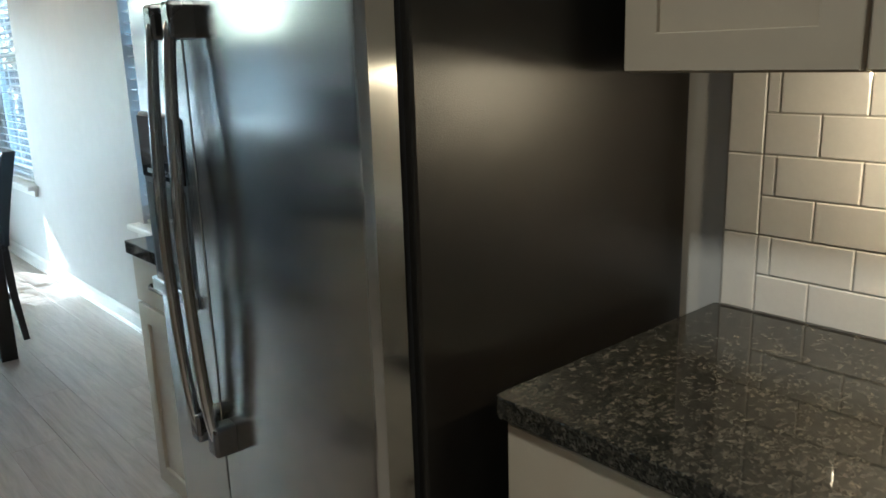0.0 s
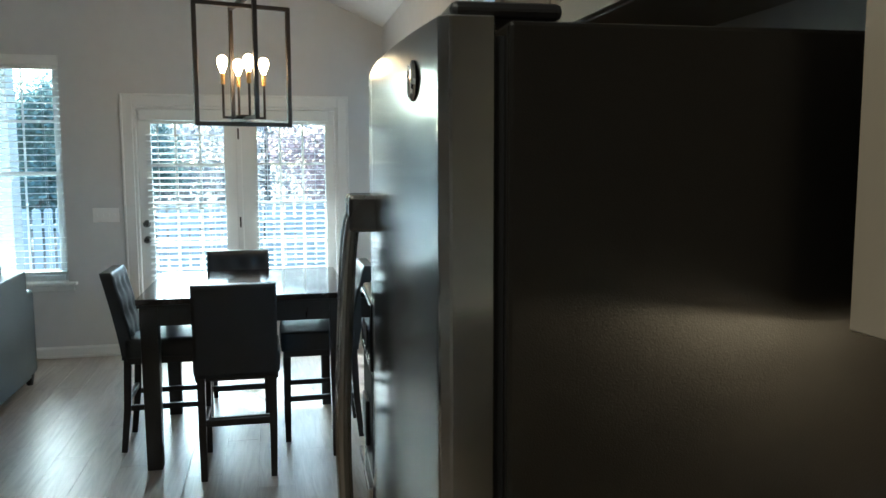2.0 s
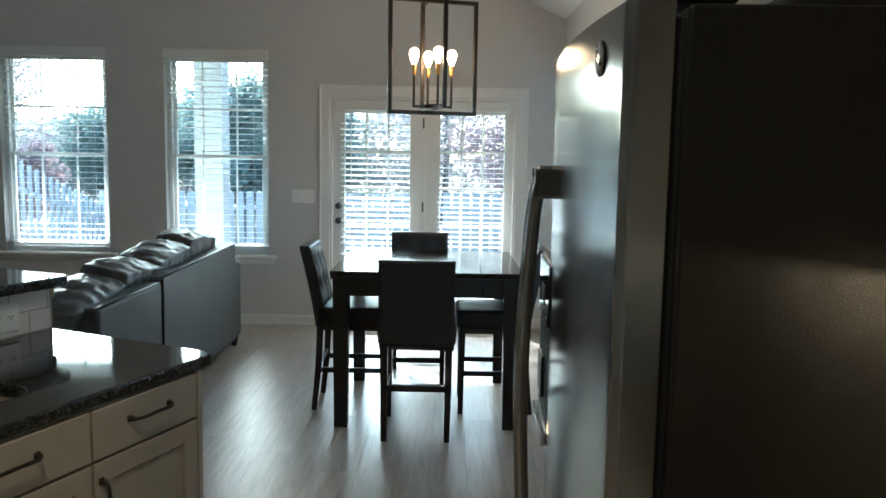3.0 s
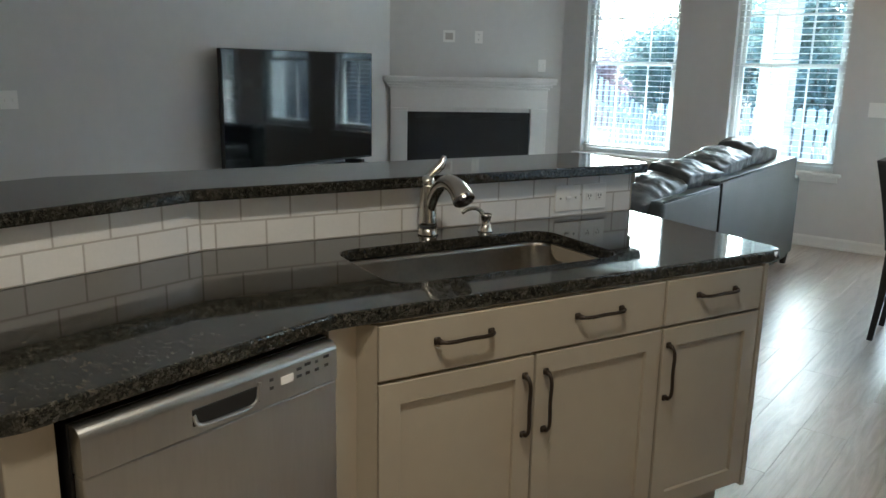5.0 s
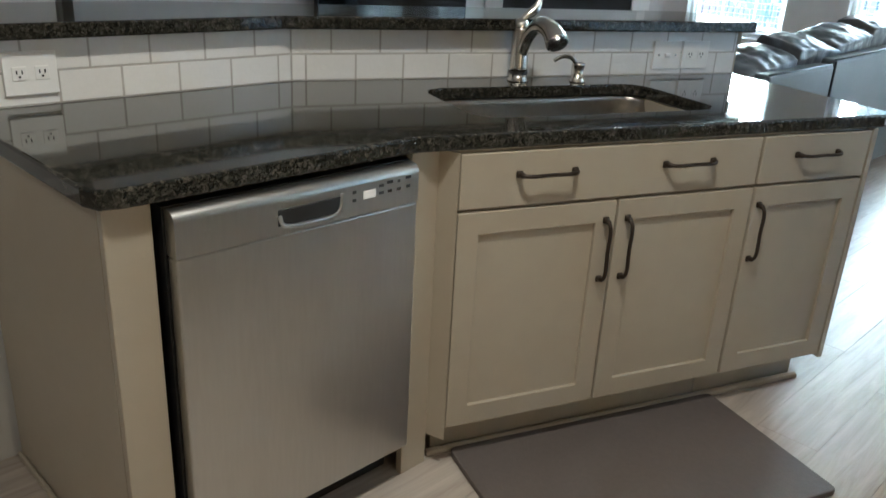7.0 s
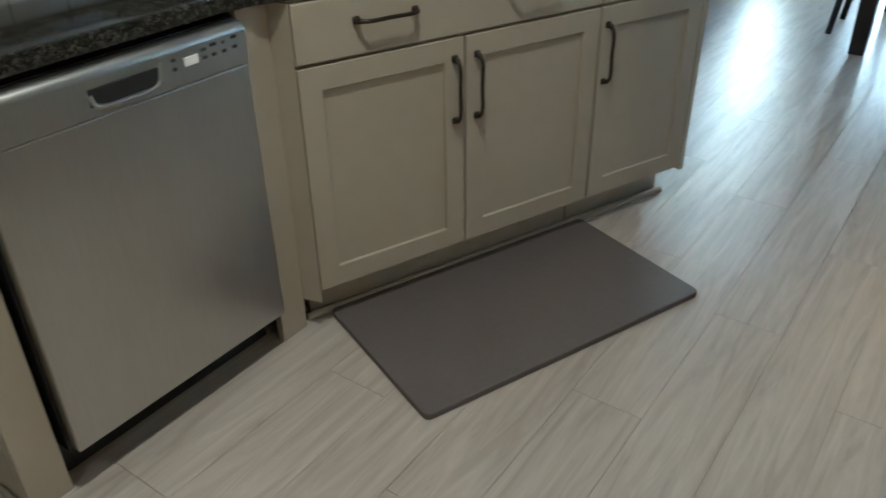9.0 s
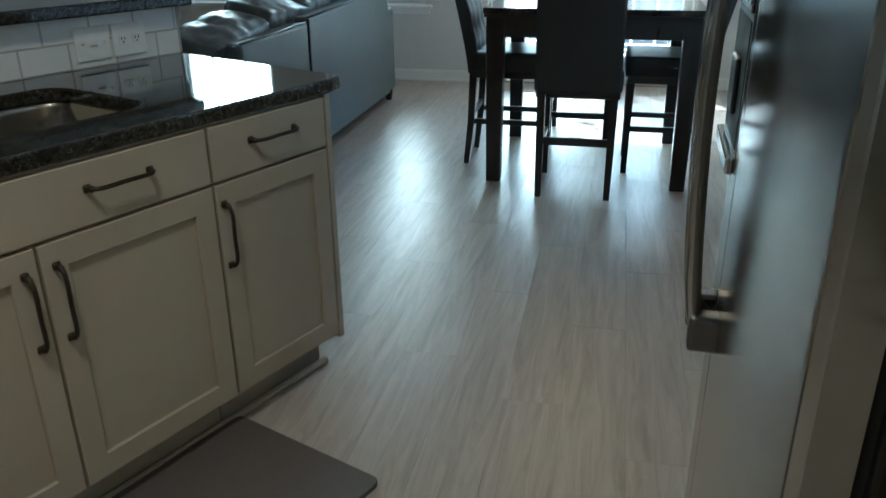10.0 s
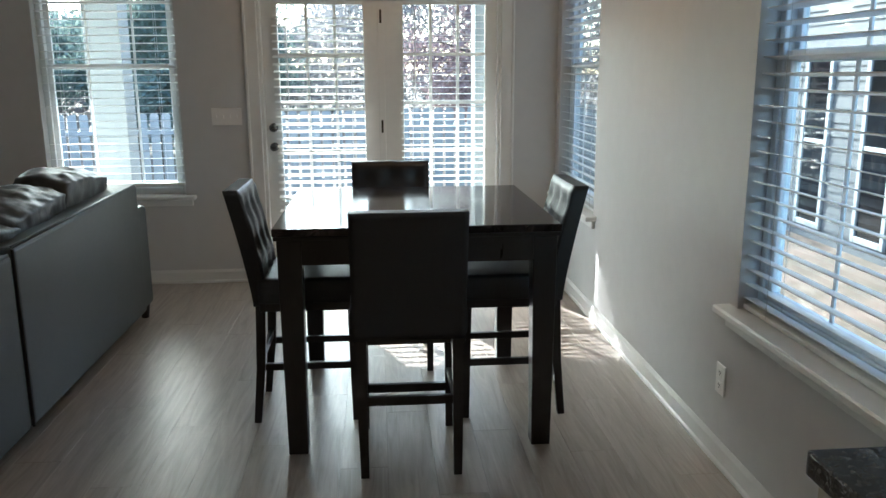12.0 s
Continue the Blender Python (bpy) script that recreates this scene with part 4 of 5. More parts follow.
lv = curve_pts([(-0.003, -0.002, 0.184), (-0.002, 0.014, 0.203), (0.0, 0.036, 0.218), (0.001, 0.050, 0.236), (0.001, 0.057, 0.258)], 5)
part("lever", tube(lv, [0.0105 + 0.0045 * math.sin(3.1 * k / (len(lv) - 1)) ** 2 - 0.004 * (k / (len(lv) - 1)) ** 6 for k in range(len(lv))], 14), M_NICKEL, fa, smooth=True)
sx, sy = isl(-0.635, 0.702)
so = thing("soap_dispenser", (sx, sy, 0.914), "small brushed nickel soap dispenser pump", "soap dispenser", rz=-A)
part("collar", lathe([(0.026, 0), (0.026, 0.003), (0.021, 0.012), (0.0185, 0.024), (0.0165, 0.026), (0.0175, 0.046), (0.0205, 0.054), (0.0205, 0.060), (0.014, 0.063), (0.004, 0.064)], 24), M_NICKEL, so, smooth=True)
part("nozzle", tube(curve_pts([(0, -0.004, 0.055), (-0.004, -0.030, 0.078), (-0.008, -0.062, 0.080), (-0.010, -0.088, 0.068)], 6), [0.0078 - 0.00012 * k for k in range(19)], 12), M_NICKEL, so, smooth=True)

# knee wall, bar top, brackets
knee_f, knee_b = mitre(NB - 0.012, back_x - 0.012), mitre(NB - 0.13, back_x - 0.13)
kw = prism([(back_x - 0.012, 0.50), knee_f, isl(NB - 0.012, 1.455), isl(NB - 0.13, 1.455), knee_b, (back_x - 0.13, 0.50)], 0.0, 1.068)
tagged(part("wall_island", kw, M_WALL), "half-height island wall carrying the bar top", "half wall", kind="structure")
bar_f, bar_b = mitre(NB + 0.062, back_x + 0.045), mitre(NB - 0.36, back_x - 0.47)
bt = thing("bar_top", (-0.9, 1.5, 1.069), "raised dark granite breakfast bar with polished edge", "countertop")
bb = prism([(back_x + 0.045, 0.45), bar_f, isl(NB + 0.062, 1.475), isl(NB + 0.03, 1.50), isl(NB - 0.30, 1.50), isl(NB - 0.36, 1.46), bar_b, (back_x - 0.47, 0.45)], 1.069, 1.106, 0.006, 3)
bb.transform(bt.matrix_basis.inverted())
part("slab", bb, M_GRANITE, bt)
br = thing("bar_end_trim", (*isl(NB - 0.07, 1.457), 0.914), "cream trim board with moulding at the bar end", "trim", rz=-A)
part("board", box(-0.062, 0.0, 0.0, 0.058, 0.014, 0.152, 0.002), M_CAB, br)
part("moulding", box(-0.068, 0.0, 0.105, 0.064, 0.024, 0.150, 0.006), M_CAB, br)


def outlet(m, w, h, kind, label, group="wall plates"):
    """A plate in the local y-z plane, facing +x."""
    th = thing("wall_plate", (0, 0, 0), label, "outlet" if "socket" in kind else "light switch", group)
    th.matrix_basis = m
    part("plate", box(0, -w / 2, -h / 2, 0.006, w / 2, h / 2, 0.0025, 2), M_PLATE, th)
    if kind == "switch4":
        for k in range(4):
            y = (k - 1.5) * w / 4.4
            part("toggle", box(0.005, y - 0.005, -0.012, 0.013, y + 0.005, 0.012, 0.002, 1), M_PLATE, th)
    elif kind == "switch1":
        part("toggle", box(0.005, -0.012, -0.006, 0.014, 0.012, 0.006, 0.002, 1), M_PLATE, th)
        for y in (-0.036, 0.036):
            part("screw", rod((0.0055, y, 0), (0.0075, y, 0), 0.004, n=10), M_NICKEL, th)
    elif kind == "switch2":
        for k in range(2):
            y = (k - 0.5) * w / 2.3
            part("toggle", box(0.005, y - 0.005, -0.013, 0.014, y + 0.005, 0.012, 0.002, 1), M_PLATE, th)
    else:
        flat = w > h
        for s in (-1, 1):
            cy, cz = (s * w * 0.21, 0) if flat else (0, s * h * 0.21)
            f = part("socket_face", box(0.005, cy - 0.016, cz - 0.016, 0.0078, cy + 0.016, cz + 0.016, 0.004, 2), M_PLATE, th)
            sl = bmesh.new()
            for dy in (-0.006, 0.006):
                box(0.0076, cy + dy - 0.0015, cz - 0.001, 0.0084, cy + dy + 0.0015, cz + 0.008, bm=sl)
            rod((0.0076, cy, cz - 0.007), (0.0084, cy, cz - 0.007), 0.0028, n=8, bm=sl)
            part("slot", sl, M_BLACK, f)
    return th


for u, kd, lb in ((1.135, "switch1", "white switch plate on tiled island wall"), (1.262, "socket", "white double socket plate on tiled island wall")):
    outlet(Matrix.Translation((*isl(NB + 0.001, u), 0.984)) @ pose(0, 0, 0, 0, 0, -A), 0.118, 0.098, kd, lb)
outlet(pose(back_x + 0.001, 0.722, 0.990), 0.120, 0.100, "socket", "white double socket plate on tiled island wall")

# dishwasher
dw = thing("dishwasher", (-0.02, 0.672, 0.0), "stainless steel dishwasher with front control strip", "dishwasher")
part("tub", box(-0.60, 0.004, 0.10, -0.028, 0.596, 0.862), M_BLACK, dw)
part("toe_panel", box(-0.10, 0.004, 0.004, -0.085, 0.596, 0.10), M_BLACK, dw)
part("door_panel", box(-0.026, 0.008, 0.115, 0.0085, 0.592, 0.771, 0.005, 3), M_STEEL_DW, dw)
fs = [(-0.026, 0.7725), (0.0095, 0.7725), (0.0095, 0.838)] + [(-0.0125 + 0.022 * math.cos(radians(a)), 0.838 + 0.022 * math.sin(radians(a))) for a in range(10, 91, 10)] + [(-0.026, 0.860)]
fb = prism(fs, -0.592, -0.008)
fb.transform(Matrix.Rotation(radians(90), 4, "X"))
cp = part("control_fascia", fb, M_STEEL_DW, dw, "satin steel control fascia with rounded top")
# pocket handle: a dark plate proud of the fascia, no recess cut
part("pocket_handle", box(0.009, 0.220, 0.790, 0.0125, 0.375, 0.824, 0.010, 3), M_GASKET, cp, "dark raised plate for the pocket handle")
part("handle_lip", tube(curve_pts([(0.011, 0.222, 0.813), (0.013, 0.235, 0.790), (0.015, 0.300, 0.786), (0.013, 0.362, 0.790), (0.011, 0.376, 0.830)], 5), 0.0045, 8), M_STEEL_DW, cp)
part("display", box(0.0095, 0.432, 0.806, 0.0112, 0.466, 0.824, 0.001), M_PLATE, cp)
for y, z, w, dark in ((0.408, 0.826, 0.010, 0), (0.408, 0.808, 0.010, 0), (0.482, 0.828, 0.014, 0), (0.482, 0.812, 0.014, 0), (0.506, 0.832, 0.017, 1), (0.506, 0.812, 0.012, 0), (0.532, 0.812, 0.012, 0), (0.532, 0.830, 0.008, 0), (0.560, 0.834, 0.016, 1), (0.560, 0.814, 0.012, 0)):
    part("button", box(0.0095, y - w / 2, z - 0.0035, 0.0110, y + w / 2, z + 0.0035, 0.001), M_BLACK if dark else M_BRACKET, cp)
part("badge", lathe([(0.011, 0), (0.011, 0.001), (0.004, 0.0012)], 18), M_STEEL_DW, cp).matrix_basis = pose(0.0095, 0.075, 0.806, 0, 90, 0)

# floor mat
fm = thing("kitchen_mat", (0, 0, 0.0), "taupe anti-fatigue foam mat in front of the sink", "mat")
mm = prism(rounded([isl(-0.062, 0.045), isl(0.448, 0.042), isl(0.448, 0.955), isl(-0.062, 0.955)], 0.022, 5), 0.0, 0.019, 0.006, 2)
part("pad", mm, M_MAT, fm)

# ---- kitchen: fridge wall ----
FX, FY0, FY1, SEAM = 1.464, 1.282, 2.214, 1.826
fr = thing("refrigerator", (FX, FY0, 0), "stainless side-by-side refrigerator with black sides", "refrigerator", rz=-2.5)
part("cabinet", box(0.110, -0.014, 0.03, 0.790, FY1 - FY0, 1.745, 0.006), M_FRSIDE, fr, "textured black side panels")
part("gasket", box(0.098, 0.004, 0.06, 0.1095, FY1 - FY0 - 0.010, 1.73), M_GASKET, fr)
part("kick_grille", box(0.06, 0.01, 0.0, 0.10, FY1 - FY0 - 0.01, 0.075, 0.004), M_BLACK, fr)


def fridge_door(y0, y1, name):
    """A door with rounded outer edges and a slightly bowed front."""
    n, r = 60, 0.012
    pts = [(0.098, y1), (0.098, y0)]
    for k in range(n + 1):
        f = k / n
        y = y0 + (y1 - y0) * f
        yy = (y - (FY1 - FY0) / 2) / ((FY1 - FY0) / 2)
        bow = 0.034 * yy * yy
        e = min(y - 0.0, (FY1 - FY0) - y)
        if e < r:
            bow += r - math.sqrt(max(0, r * r - (r - e) ** 2)) if e > 0 else r
        pts.append((bow, y))
    return part(name, prism(pts, 0.085, 1.752, 0.002, 1), M_STEEL, fr, "", False)


sd = SEAM - FY0
near_d = fridge_door(0.0, sd - 0.004, "fresh_food_door")
far_d = fridge_door(sd + 0.004, FY1 - FY0, "freezer_door")
for d, dy in ((near_d, -0.050), (far_d, 0.040)):
    y = sd + dy
    pts = curve_pts([(-0.004, y, 0.678), (-0.034, y, 0.693), (-0.050, y, 0.82), (-0.060, y, 1.09), (-0.050, y, 1.36), (-0.036, y, 1.49), (-0.004, y, 1.51)], 6)
    part("handle", tube(pts, [0.0155] * len(pts), 14, flat=0.75), M_STEEL, d, "curved brushed steel bar handle", True)
    for z in (0.685, 1.500):
        part("handle_bracket", box(-0.046, y - 0.021, z - 0.032, 0.006, y + 0.021, z + 0.032, 0.007, 2), M_BRACKET, d)
part("badge", lathe([(0.026, 0), (0.026, 0.003), (0.022, 0.005), (0.018, 0.003), (0.005, 0.004)], 24), M_CHROME, near_d, "round chrome badge").matrix_basis = pose(0.0190, 0.120, 1.690, 0, -90, 0)
D0, D1 = sd + 0.050, FY1 - FY0 - 0.078
ds = part("dispenser", box(0.002, D0, 0.925, 0.030, D1, 1.325, 0.006, 2), M_BLACK, far_d, "black water and ice dispenser")
part("control_face", box(-0.003, D0 + 0.008, 1.185, 0.003, D1 - 0.008, 1.318, 0.003, 2), M_SCREEN, ds)
part("display_window", box(-0.0042, D0 + 0.085, 1.225, -0.0025, D1 - 0.085, 1.262, 0.001), M_GASKET, ds)
for k in range(4):
    part("button", box(-0.0040, D0 + 0.030 + k * 0.052, 1.196, -0.0025, D0 + 0.058 + k * 0.052, 1.206, 0.001), M_BRACKET, ds)
part("niche", box(0.0005, D0 + 0.020, 0.965, 0.0025, D1 - 0.020, 1.172, 0.001), M_GASKET, ds)
part("paddle", box(-0.008, D0 + 0.085, 1.010, 0.001, D1 - 0.085, 1.105, 0.004, 2), M_BLACK, ds)
part("drip_tray", box(-0.012, D0 + 0.008, 0.925, 0.003, D1 - 0.008, 0.955, 0.004, 2), M_CHROME, ds, "bright chrome drip tray")
for y0 in (0.02, FY1 - FY0 - 0.11):
    hb = box(0.050, y0, 1.7525, 0.185, y0 + 0.09, 1.772, 0.008, 2)
    part("hinge_cover", hb, M_BLACK, fr)

# wall cabinet, cabinet over the fridge, base cabinets, counters
EAST = lambda x, y: Matrix.Translation((x, y, 0)) @ pose(0, 0, 0, 0, 0, 180)


def wall_cabinet(y0, y1, z0, z1, face, doors, label):
    th = thing("wall_cabinet", (0, 0, 0), label, "cabinet", "wall cabinets")
    th.matrix_basis = EAST(face, 0)
    part("body", box(-(XR - face) + 0.004, -y1, z0, -0.001, -y0, z1, 0.002, 1), M_CAB, th)
    w = (y1 - y0) / doors
    for i in range(doors):
        shaker(0.0, -y1 + i * w + 0.004, z0 + 0.003, -y1 + (i + 1) * w - 0.004, z1 - 0.012, M_CAB, th, "door", 0.060)
    return th


wall_cabinet(0.42, 1.188, 1.386, 2.45, 1.985, 2, "cream wall cabinet with shaker doors above counter")
wall_cabinet(-0.35, 0.418, 1.386, 2.45, 1.985, 2, "cream wall cabinet with shaker doors above counter")
wall_cabinet(-1.2, -0.352, 1.386, 2.45, 1.985, 2, "cream wall cabinet with shaker doors above counter")
wall_cabinet(1.192, 2.22, 1.89, 2.45, 1.985, 2, "short cream cabinet above the refrigerator")
wall_cabinet(2.222, 2.70, 1.386, 2.45, 1.985, 1, "narrow cream wall cabinet beside the refrigerator")
for ya, yb in ((0.57, 1.165), (-0.30, 0.568), (-1.2, -0.302)):
    base_cabinet(EAST(1.675, 0), -yb, -ya, 1 if yb - ya < 0.7 else 2, 1, "cream base cabinet under dark granite counter", "fridge wall cabinets")
base_cabinet(EAST(1.675, 0), -2.725, -2.225, 1, 1, "cream base cabinet between refrigerator and dining room", "fridge wall cabinets", hand=-1)
for y0, y1, lab in ((-1.2, 1.178, "dark speckled granite counter beside the refrigerator"), (2.222, 2.743, "short dark granite counter past the refrigerator")):
    kt = thing("countertop", (1.643, y0, 0.877), lab, "countertop")
    part("slab", prism(rounded([(0, 0), (XR - 1.643 - 0.002, 0), (XR - 1.643 - 0.002, y1 - y0), (0, y1 - y0)], 0.012, 3), 0.0, 0.037, 0.005, 2), M_GRANITE, kt)

# ---- dining room ----
TX0, TX1, TY0, TY1 = 0.622, 1.705, 4.588, 5.66
tb = thing("dining_table", ((TX0 + TX1) / 2, (TY0 + TY1) / 2, 0), "counter-height dark table with marble-look top", "table")
hx, hy = (TX1 - TX0) / 2, (TY1 - TY0) / 2
part("tabletop", box(-hx, -hy, 0.878, hx, hy, 0.908, 0.004, 2), M_TABLE, tb, "glossy dark marble-look top")
part("top_edge", box(-hx + 0.004, -hy + 0.004, 0.862, hx - 0.004, hy - 0.004, 0.877, 0.002, 1), M_ESPRESSO, tb)
for s in (-1, 1):
    part("apron", box(-hx + 0.10, s * (hy - 0.032) - 0.012, 0.765, hx - 0.10, s * (hy - 0.032) + 0.012, 0.861, 0.002), M_ESPRESSO, tb)
    part("apron", box(s * (hx - 0.032) - 0.012, -hy + 0.10, 0.765, s * (hx - 0.032) + 0.012, hy - 0.10, 0.861, 0.002), M_ESPRESSO, tb)
    for q in (-1, 1):
        own = bmesh.new()
        cx, cy = s * (hx - 0.06), q * (hy - 0.06)
        box(cx - 0.046, cy - 0.046, 0.0, cx + 0.046, cy + 0.046, 0.861, 0.004, 2, own)
        for v in own.verts:
            f = 0.82 + 0.18 * min(1, v.co.z / 0.7)
            v.co.x, v.co.y = cx + (v.co.x - cx) * f, cy + (v.co.y - cy) * f
        part("leg", own, M_ESPRESSO, tb)


def build_chair():
    """Counter chair facing local +y: tall upholstered back, boxed seat, rails near the floor."""
    ch = thing("dining_chair", (0, 0, 0), "counter-height chair in black faux leather with tufted back", "chair", "chairs round the table")
    own = cushion(0.44, 0.43, 0.105, 0.10, 0.002, 3, 10)
    own.transform(Matrix.Translation((0, 0.01, 0.535)))
    part("seat", own, M_LEATHER, ch, "", True)
    part("seat_frame", box(-0.205, -0.195, 0.50, 0.205, 0.205, 0.546, 0.004), M_ESPRESSO, ch)
    # back: a padded slab that leans away, tufted on the inner face
    own = bmesh.new()
    bmesh.ops.create_cube(own, size=1)
    bmesh.ops.subdivide_edges(own, edges=own.edges[:], cuts=18, use_grid_fill=True)
    for v in own.verts:
        x, y, z = v.co
        edge = min(0.5 - abs(x), 0.5 - abs(z))
        rnd = min(1.0, edge / 0.05) if edge < 0.05 else 1.0
        zz = 0.525 + (z + 0.5) * 0.482
        pad = 0.0
        if y > 0.2:
            pad = 0.010 * rnd
            for bx0 in (-0.14, 0.0, 0.14):
                for bz in (0.64, 0.78, 0.92):
                    q = ((x * 0.43 - bx0) ** 2 + (zz - bz) ** 2) / 0.0016
                    pad -= 0.016 * math.exp(-q)
        lean = -0.190 - 0.098 * (z + 0.5) ** 1.25
        v.co = Vector((x * (0.415 - 0.006 * (1 - rnd)), lean + y * 0.058 + pad, zz))
    part("backrest", own, M_LEATHER, ch, "tufted black faux leather back", True)
    for s in (-1, 1):
        lg = tube([(s * 0.172, -0.232, 0.0), (s * 0.175, -0.205, 0.25), (s * 0.176, -0.192, 0.53)], [0.021, 0.026, 0.029], 4)
        part("leg", lg, M_ESPRESSO, ch)
        lf = tube([(s * 0.176, 0.190, 0.0), (s * 0.177, 0.186, 0.52)], [0.021, 0.029], 4)
        part("leg", lf, M_ESPRESSO, ch)
        part("side_stretcher", box(s * 0.175 - 0.010, -0.200, 0.235, s * 0.175 + 0.010, 0.180, 0.266, 0.003), M_ESPRESSO, ch)
    part("back_stretcher", box(-0.165, -0.216, 0.272, 0.165, -0.194, 0.306, 0.003), M_ESPRESSO, ch)
    part("footrest", box(-0.175, 0.175, 0.160, 0.175, 0.199, 0.196, 0.003), M_ESPRESSO, ch)
    return ch


chair = build_chair()
chair.matrix_basis = pose(1.118, 4.640, 0, 0, 0, 0)
copy_thing(chair, pose(0.711, 5.105, 0, 0, 0, -90))
copy_thing(chair, pose(1.562, 5.080, 0, 0, 0, 90))
copy_thing(chair, pose(1.080, 5.665, 0, 0, 0, 180))

# chandelier: two crossed upright frames with four candle bulbs
CHX, CHY = 1.165, 5.42
cz = vault(CHX)
cl = thing("pendant_light", (CHX, CHY, 1.833), "bronze open-frame lantern pendant with four lit bulbs", "pendant light", rz=16)


def bar(p, q, w=0.0125, bm=None):
    p, q = Vector(p), Vector(q)
    return box(min(p.x, q.x) - w, min(p.y, q.y) - w, min(p.z, q.z) - w, max(p.x, q.x) + w, max(p.y, q.y) + w, max(p.z, q.z) + w, 0.0015, 1, bm)


H = 0.705
for nm, top, low, ax in (("outer_frame", H, 0.0, 0), ("cross_frame", H + 0.030, 0.030, 1)):
    own = bmesh.new()
    e = (0.283, 0) if ax == 0 else (0, 0.283)
    bar((-e[0], -e[1], low), (e[0], e[1], low), bm=own)
    bar((-e[0], -e[1], top), (e[0], e[1], top), bm=own)
    for s in (-1, 1):
        bar((s * e[0], s * e[1], low + 0.0126), (s * e[0], s * e[1], top - 0.0126), bm=own)
    part(nm, own, M_BRONZE, cl)
part("hub", lathe([(0.060, 0.045), (0.060, 0.052), (0.02, 0.058)], 20), M_BRONZE, cl)
part("stem", rod((0, 0, H + 0.04), (0, 0, cz - 1.833 - 0.02), 0.008, n=10), M_BRONZE, cl)
part("canopy", lathe([(0.065, cz - 1.833 - 0.045), (0.065, cz - 1.833 - 0.02), (0.05, cz - 1.833 + 0.03)], 24), M_BRONZE, cl)
for k in range(4):
    a = math.radians(90 * k)
    x, y = 0.125 * math.cos(a), 0.125 * math.sin(a)
    cd = part("candle_arm", tube([(x, y, 0.045), (x, y, 0.245)], 0.0075, 8), M_BRONZE, cl)
    part("arm_foot", box(min(0, x) - 0.006, min(0, y) - 0.006, 0.032, max(0, x) + 0.006, max(0, y) + 0.006, 0.046), M_BRONZE, cd)
    part("sleeve", lathe([(0.0135, 0.235), (0.0135, 0.300), (0.011, 0.303)], 14, (x, y, 0)), M_BRASS, cd)
    part("bulb", lathe([(0.011, 0.303), (0.014, 0.315), (0.027, 0.345), (0.031, 0.368), (0.028, 0.388), (0.016, 0.402), (0.004, 0.406)], 18, (x, y, 0)), M_BULB, cd, "lit warm globe bulb", True)

# ---- living room ----
so = thing("sofa", (-0.38, 3.93, 0), "long charcoal leather sofa with loose back cushions", "sofa")
L1, L2, L3 = 0.845, 2.46, 2.93
part("back", box(-0.17, 0.0, 0.08, 0.0, L1 - 0.004, 0.800, 0.022, 3), M_SOFA, so)
own = box(-0.17, L1 + 0.004, 0.08, 0.0, L2, 0.852, 0.022, 3)
for v in own.verts:
    if v.co.z > 0.5:
        v.co.z -= 0.03 * (1 - (v.co.y - L1) / (L2 - L1))
part("back", own, M_SOFA, so)
part("seam_welt", tube([(0.0, L1, 0.09), (0.0, L1, 0.815)], 0.006, 8), M_GASKET, so)
for y0, y1, za, zb in ((0.02, L1 - 0.02, 0.803, 0.803), (L1 + 0.02, L2 - 0.02, 0.825, 0.853)):
    part("piping", tube([(-0.012, y0, za - 0.006), (-0.012, y1, zb - 0.006)], 0.0065, 8), M_SOFA, so, "", True)
part("arm", box(-0.92, L2 - 0.02, 0.08, -0.012, L2 + 0.20, 0.700, 0.035, 3), M_SOFA, so)
part("base", box(-0.92, 0.01, 0.08, -0.172, L2 - 0.021, 0.30, 0.015, 2), M_SOFA, so)
for i, (a, b) in enumerate(((0.02, 0.83), (0.85, 1.63), (1.65, 2.42))):
    own = cushion(0.72, b - a, 0.18, 0.14, 0.006, i)
    own.transform(Matrix.Translation((-0.55, (a + b) / 2, 0.30)))
    part("seat_cushion", own, M_SOFA, so, "", True)
for x in (-0.06, -0.86):
    for y in (0.06, L2 + 0.14):
        part("foot", rod((x, y, 0.0), (x, y, 0.085), 0.022, 0.034, 10), M_ESPRESSO, so)
for i, (y, z, w, h, rz, tilt) in enumerate(((0.25, 0.47, 0.70, 0.42, 5, 26), (0.82, 0.47, 0.70, 0.47, -4, 22), (1.38, 0.47, 0.70, 0.50, 4, 20), (1.95, 0.47, 0.68, 0.535, -4, 16))):
    pw = thing("sofa_cushion", (-0.36, 3.93 + y, z), "rumpled dark grey leather cushion leaning on the sofa back", "cushion", "loose sofa cushions")
    own = cushion(0.30, w, h, 0.42, 0.013, i + 11, 34, 0.20)
    own.transform(Matrix.Translation((-0.325, 0, 0)) @ Matrix.Rotation(radians(rz), 4, "X") @ Matrix.Rotation(radians(tilt * 0.6), 4, "Y"))
    part("cover", own, M_PILLOW, pw, "", True)

# television on a low stand
tv = thing("television", (XL + 0.20, 4.797, 0.56), "large flat black television, switched off", "television")
part("panel", box(-0.045, -0.847, 0.045, 0.0, 0.847, 1.005, 0.005, 2), M_BLACK, tv)
part("screen", box(-0.002, -0.836, 0.062, 0.0025, 0.836, 0.995), M_SCREEN, tv, "glossy dark screen")
for s in (-1, 1):
    part("stand_foot", box(-0.12, s * 0.62 - 0.02, 0.0, 0.10, s * 0.62 + 0.02, 0.046, 0.004), M_BLACK, tv)
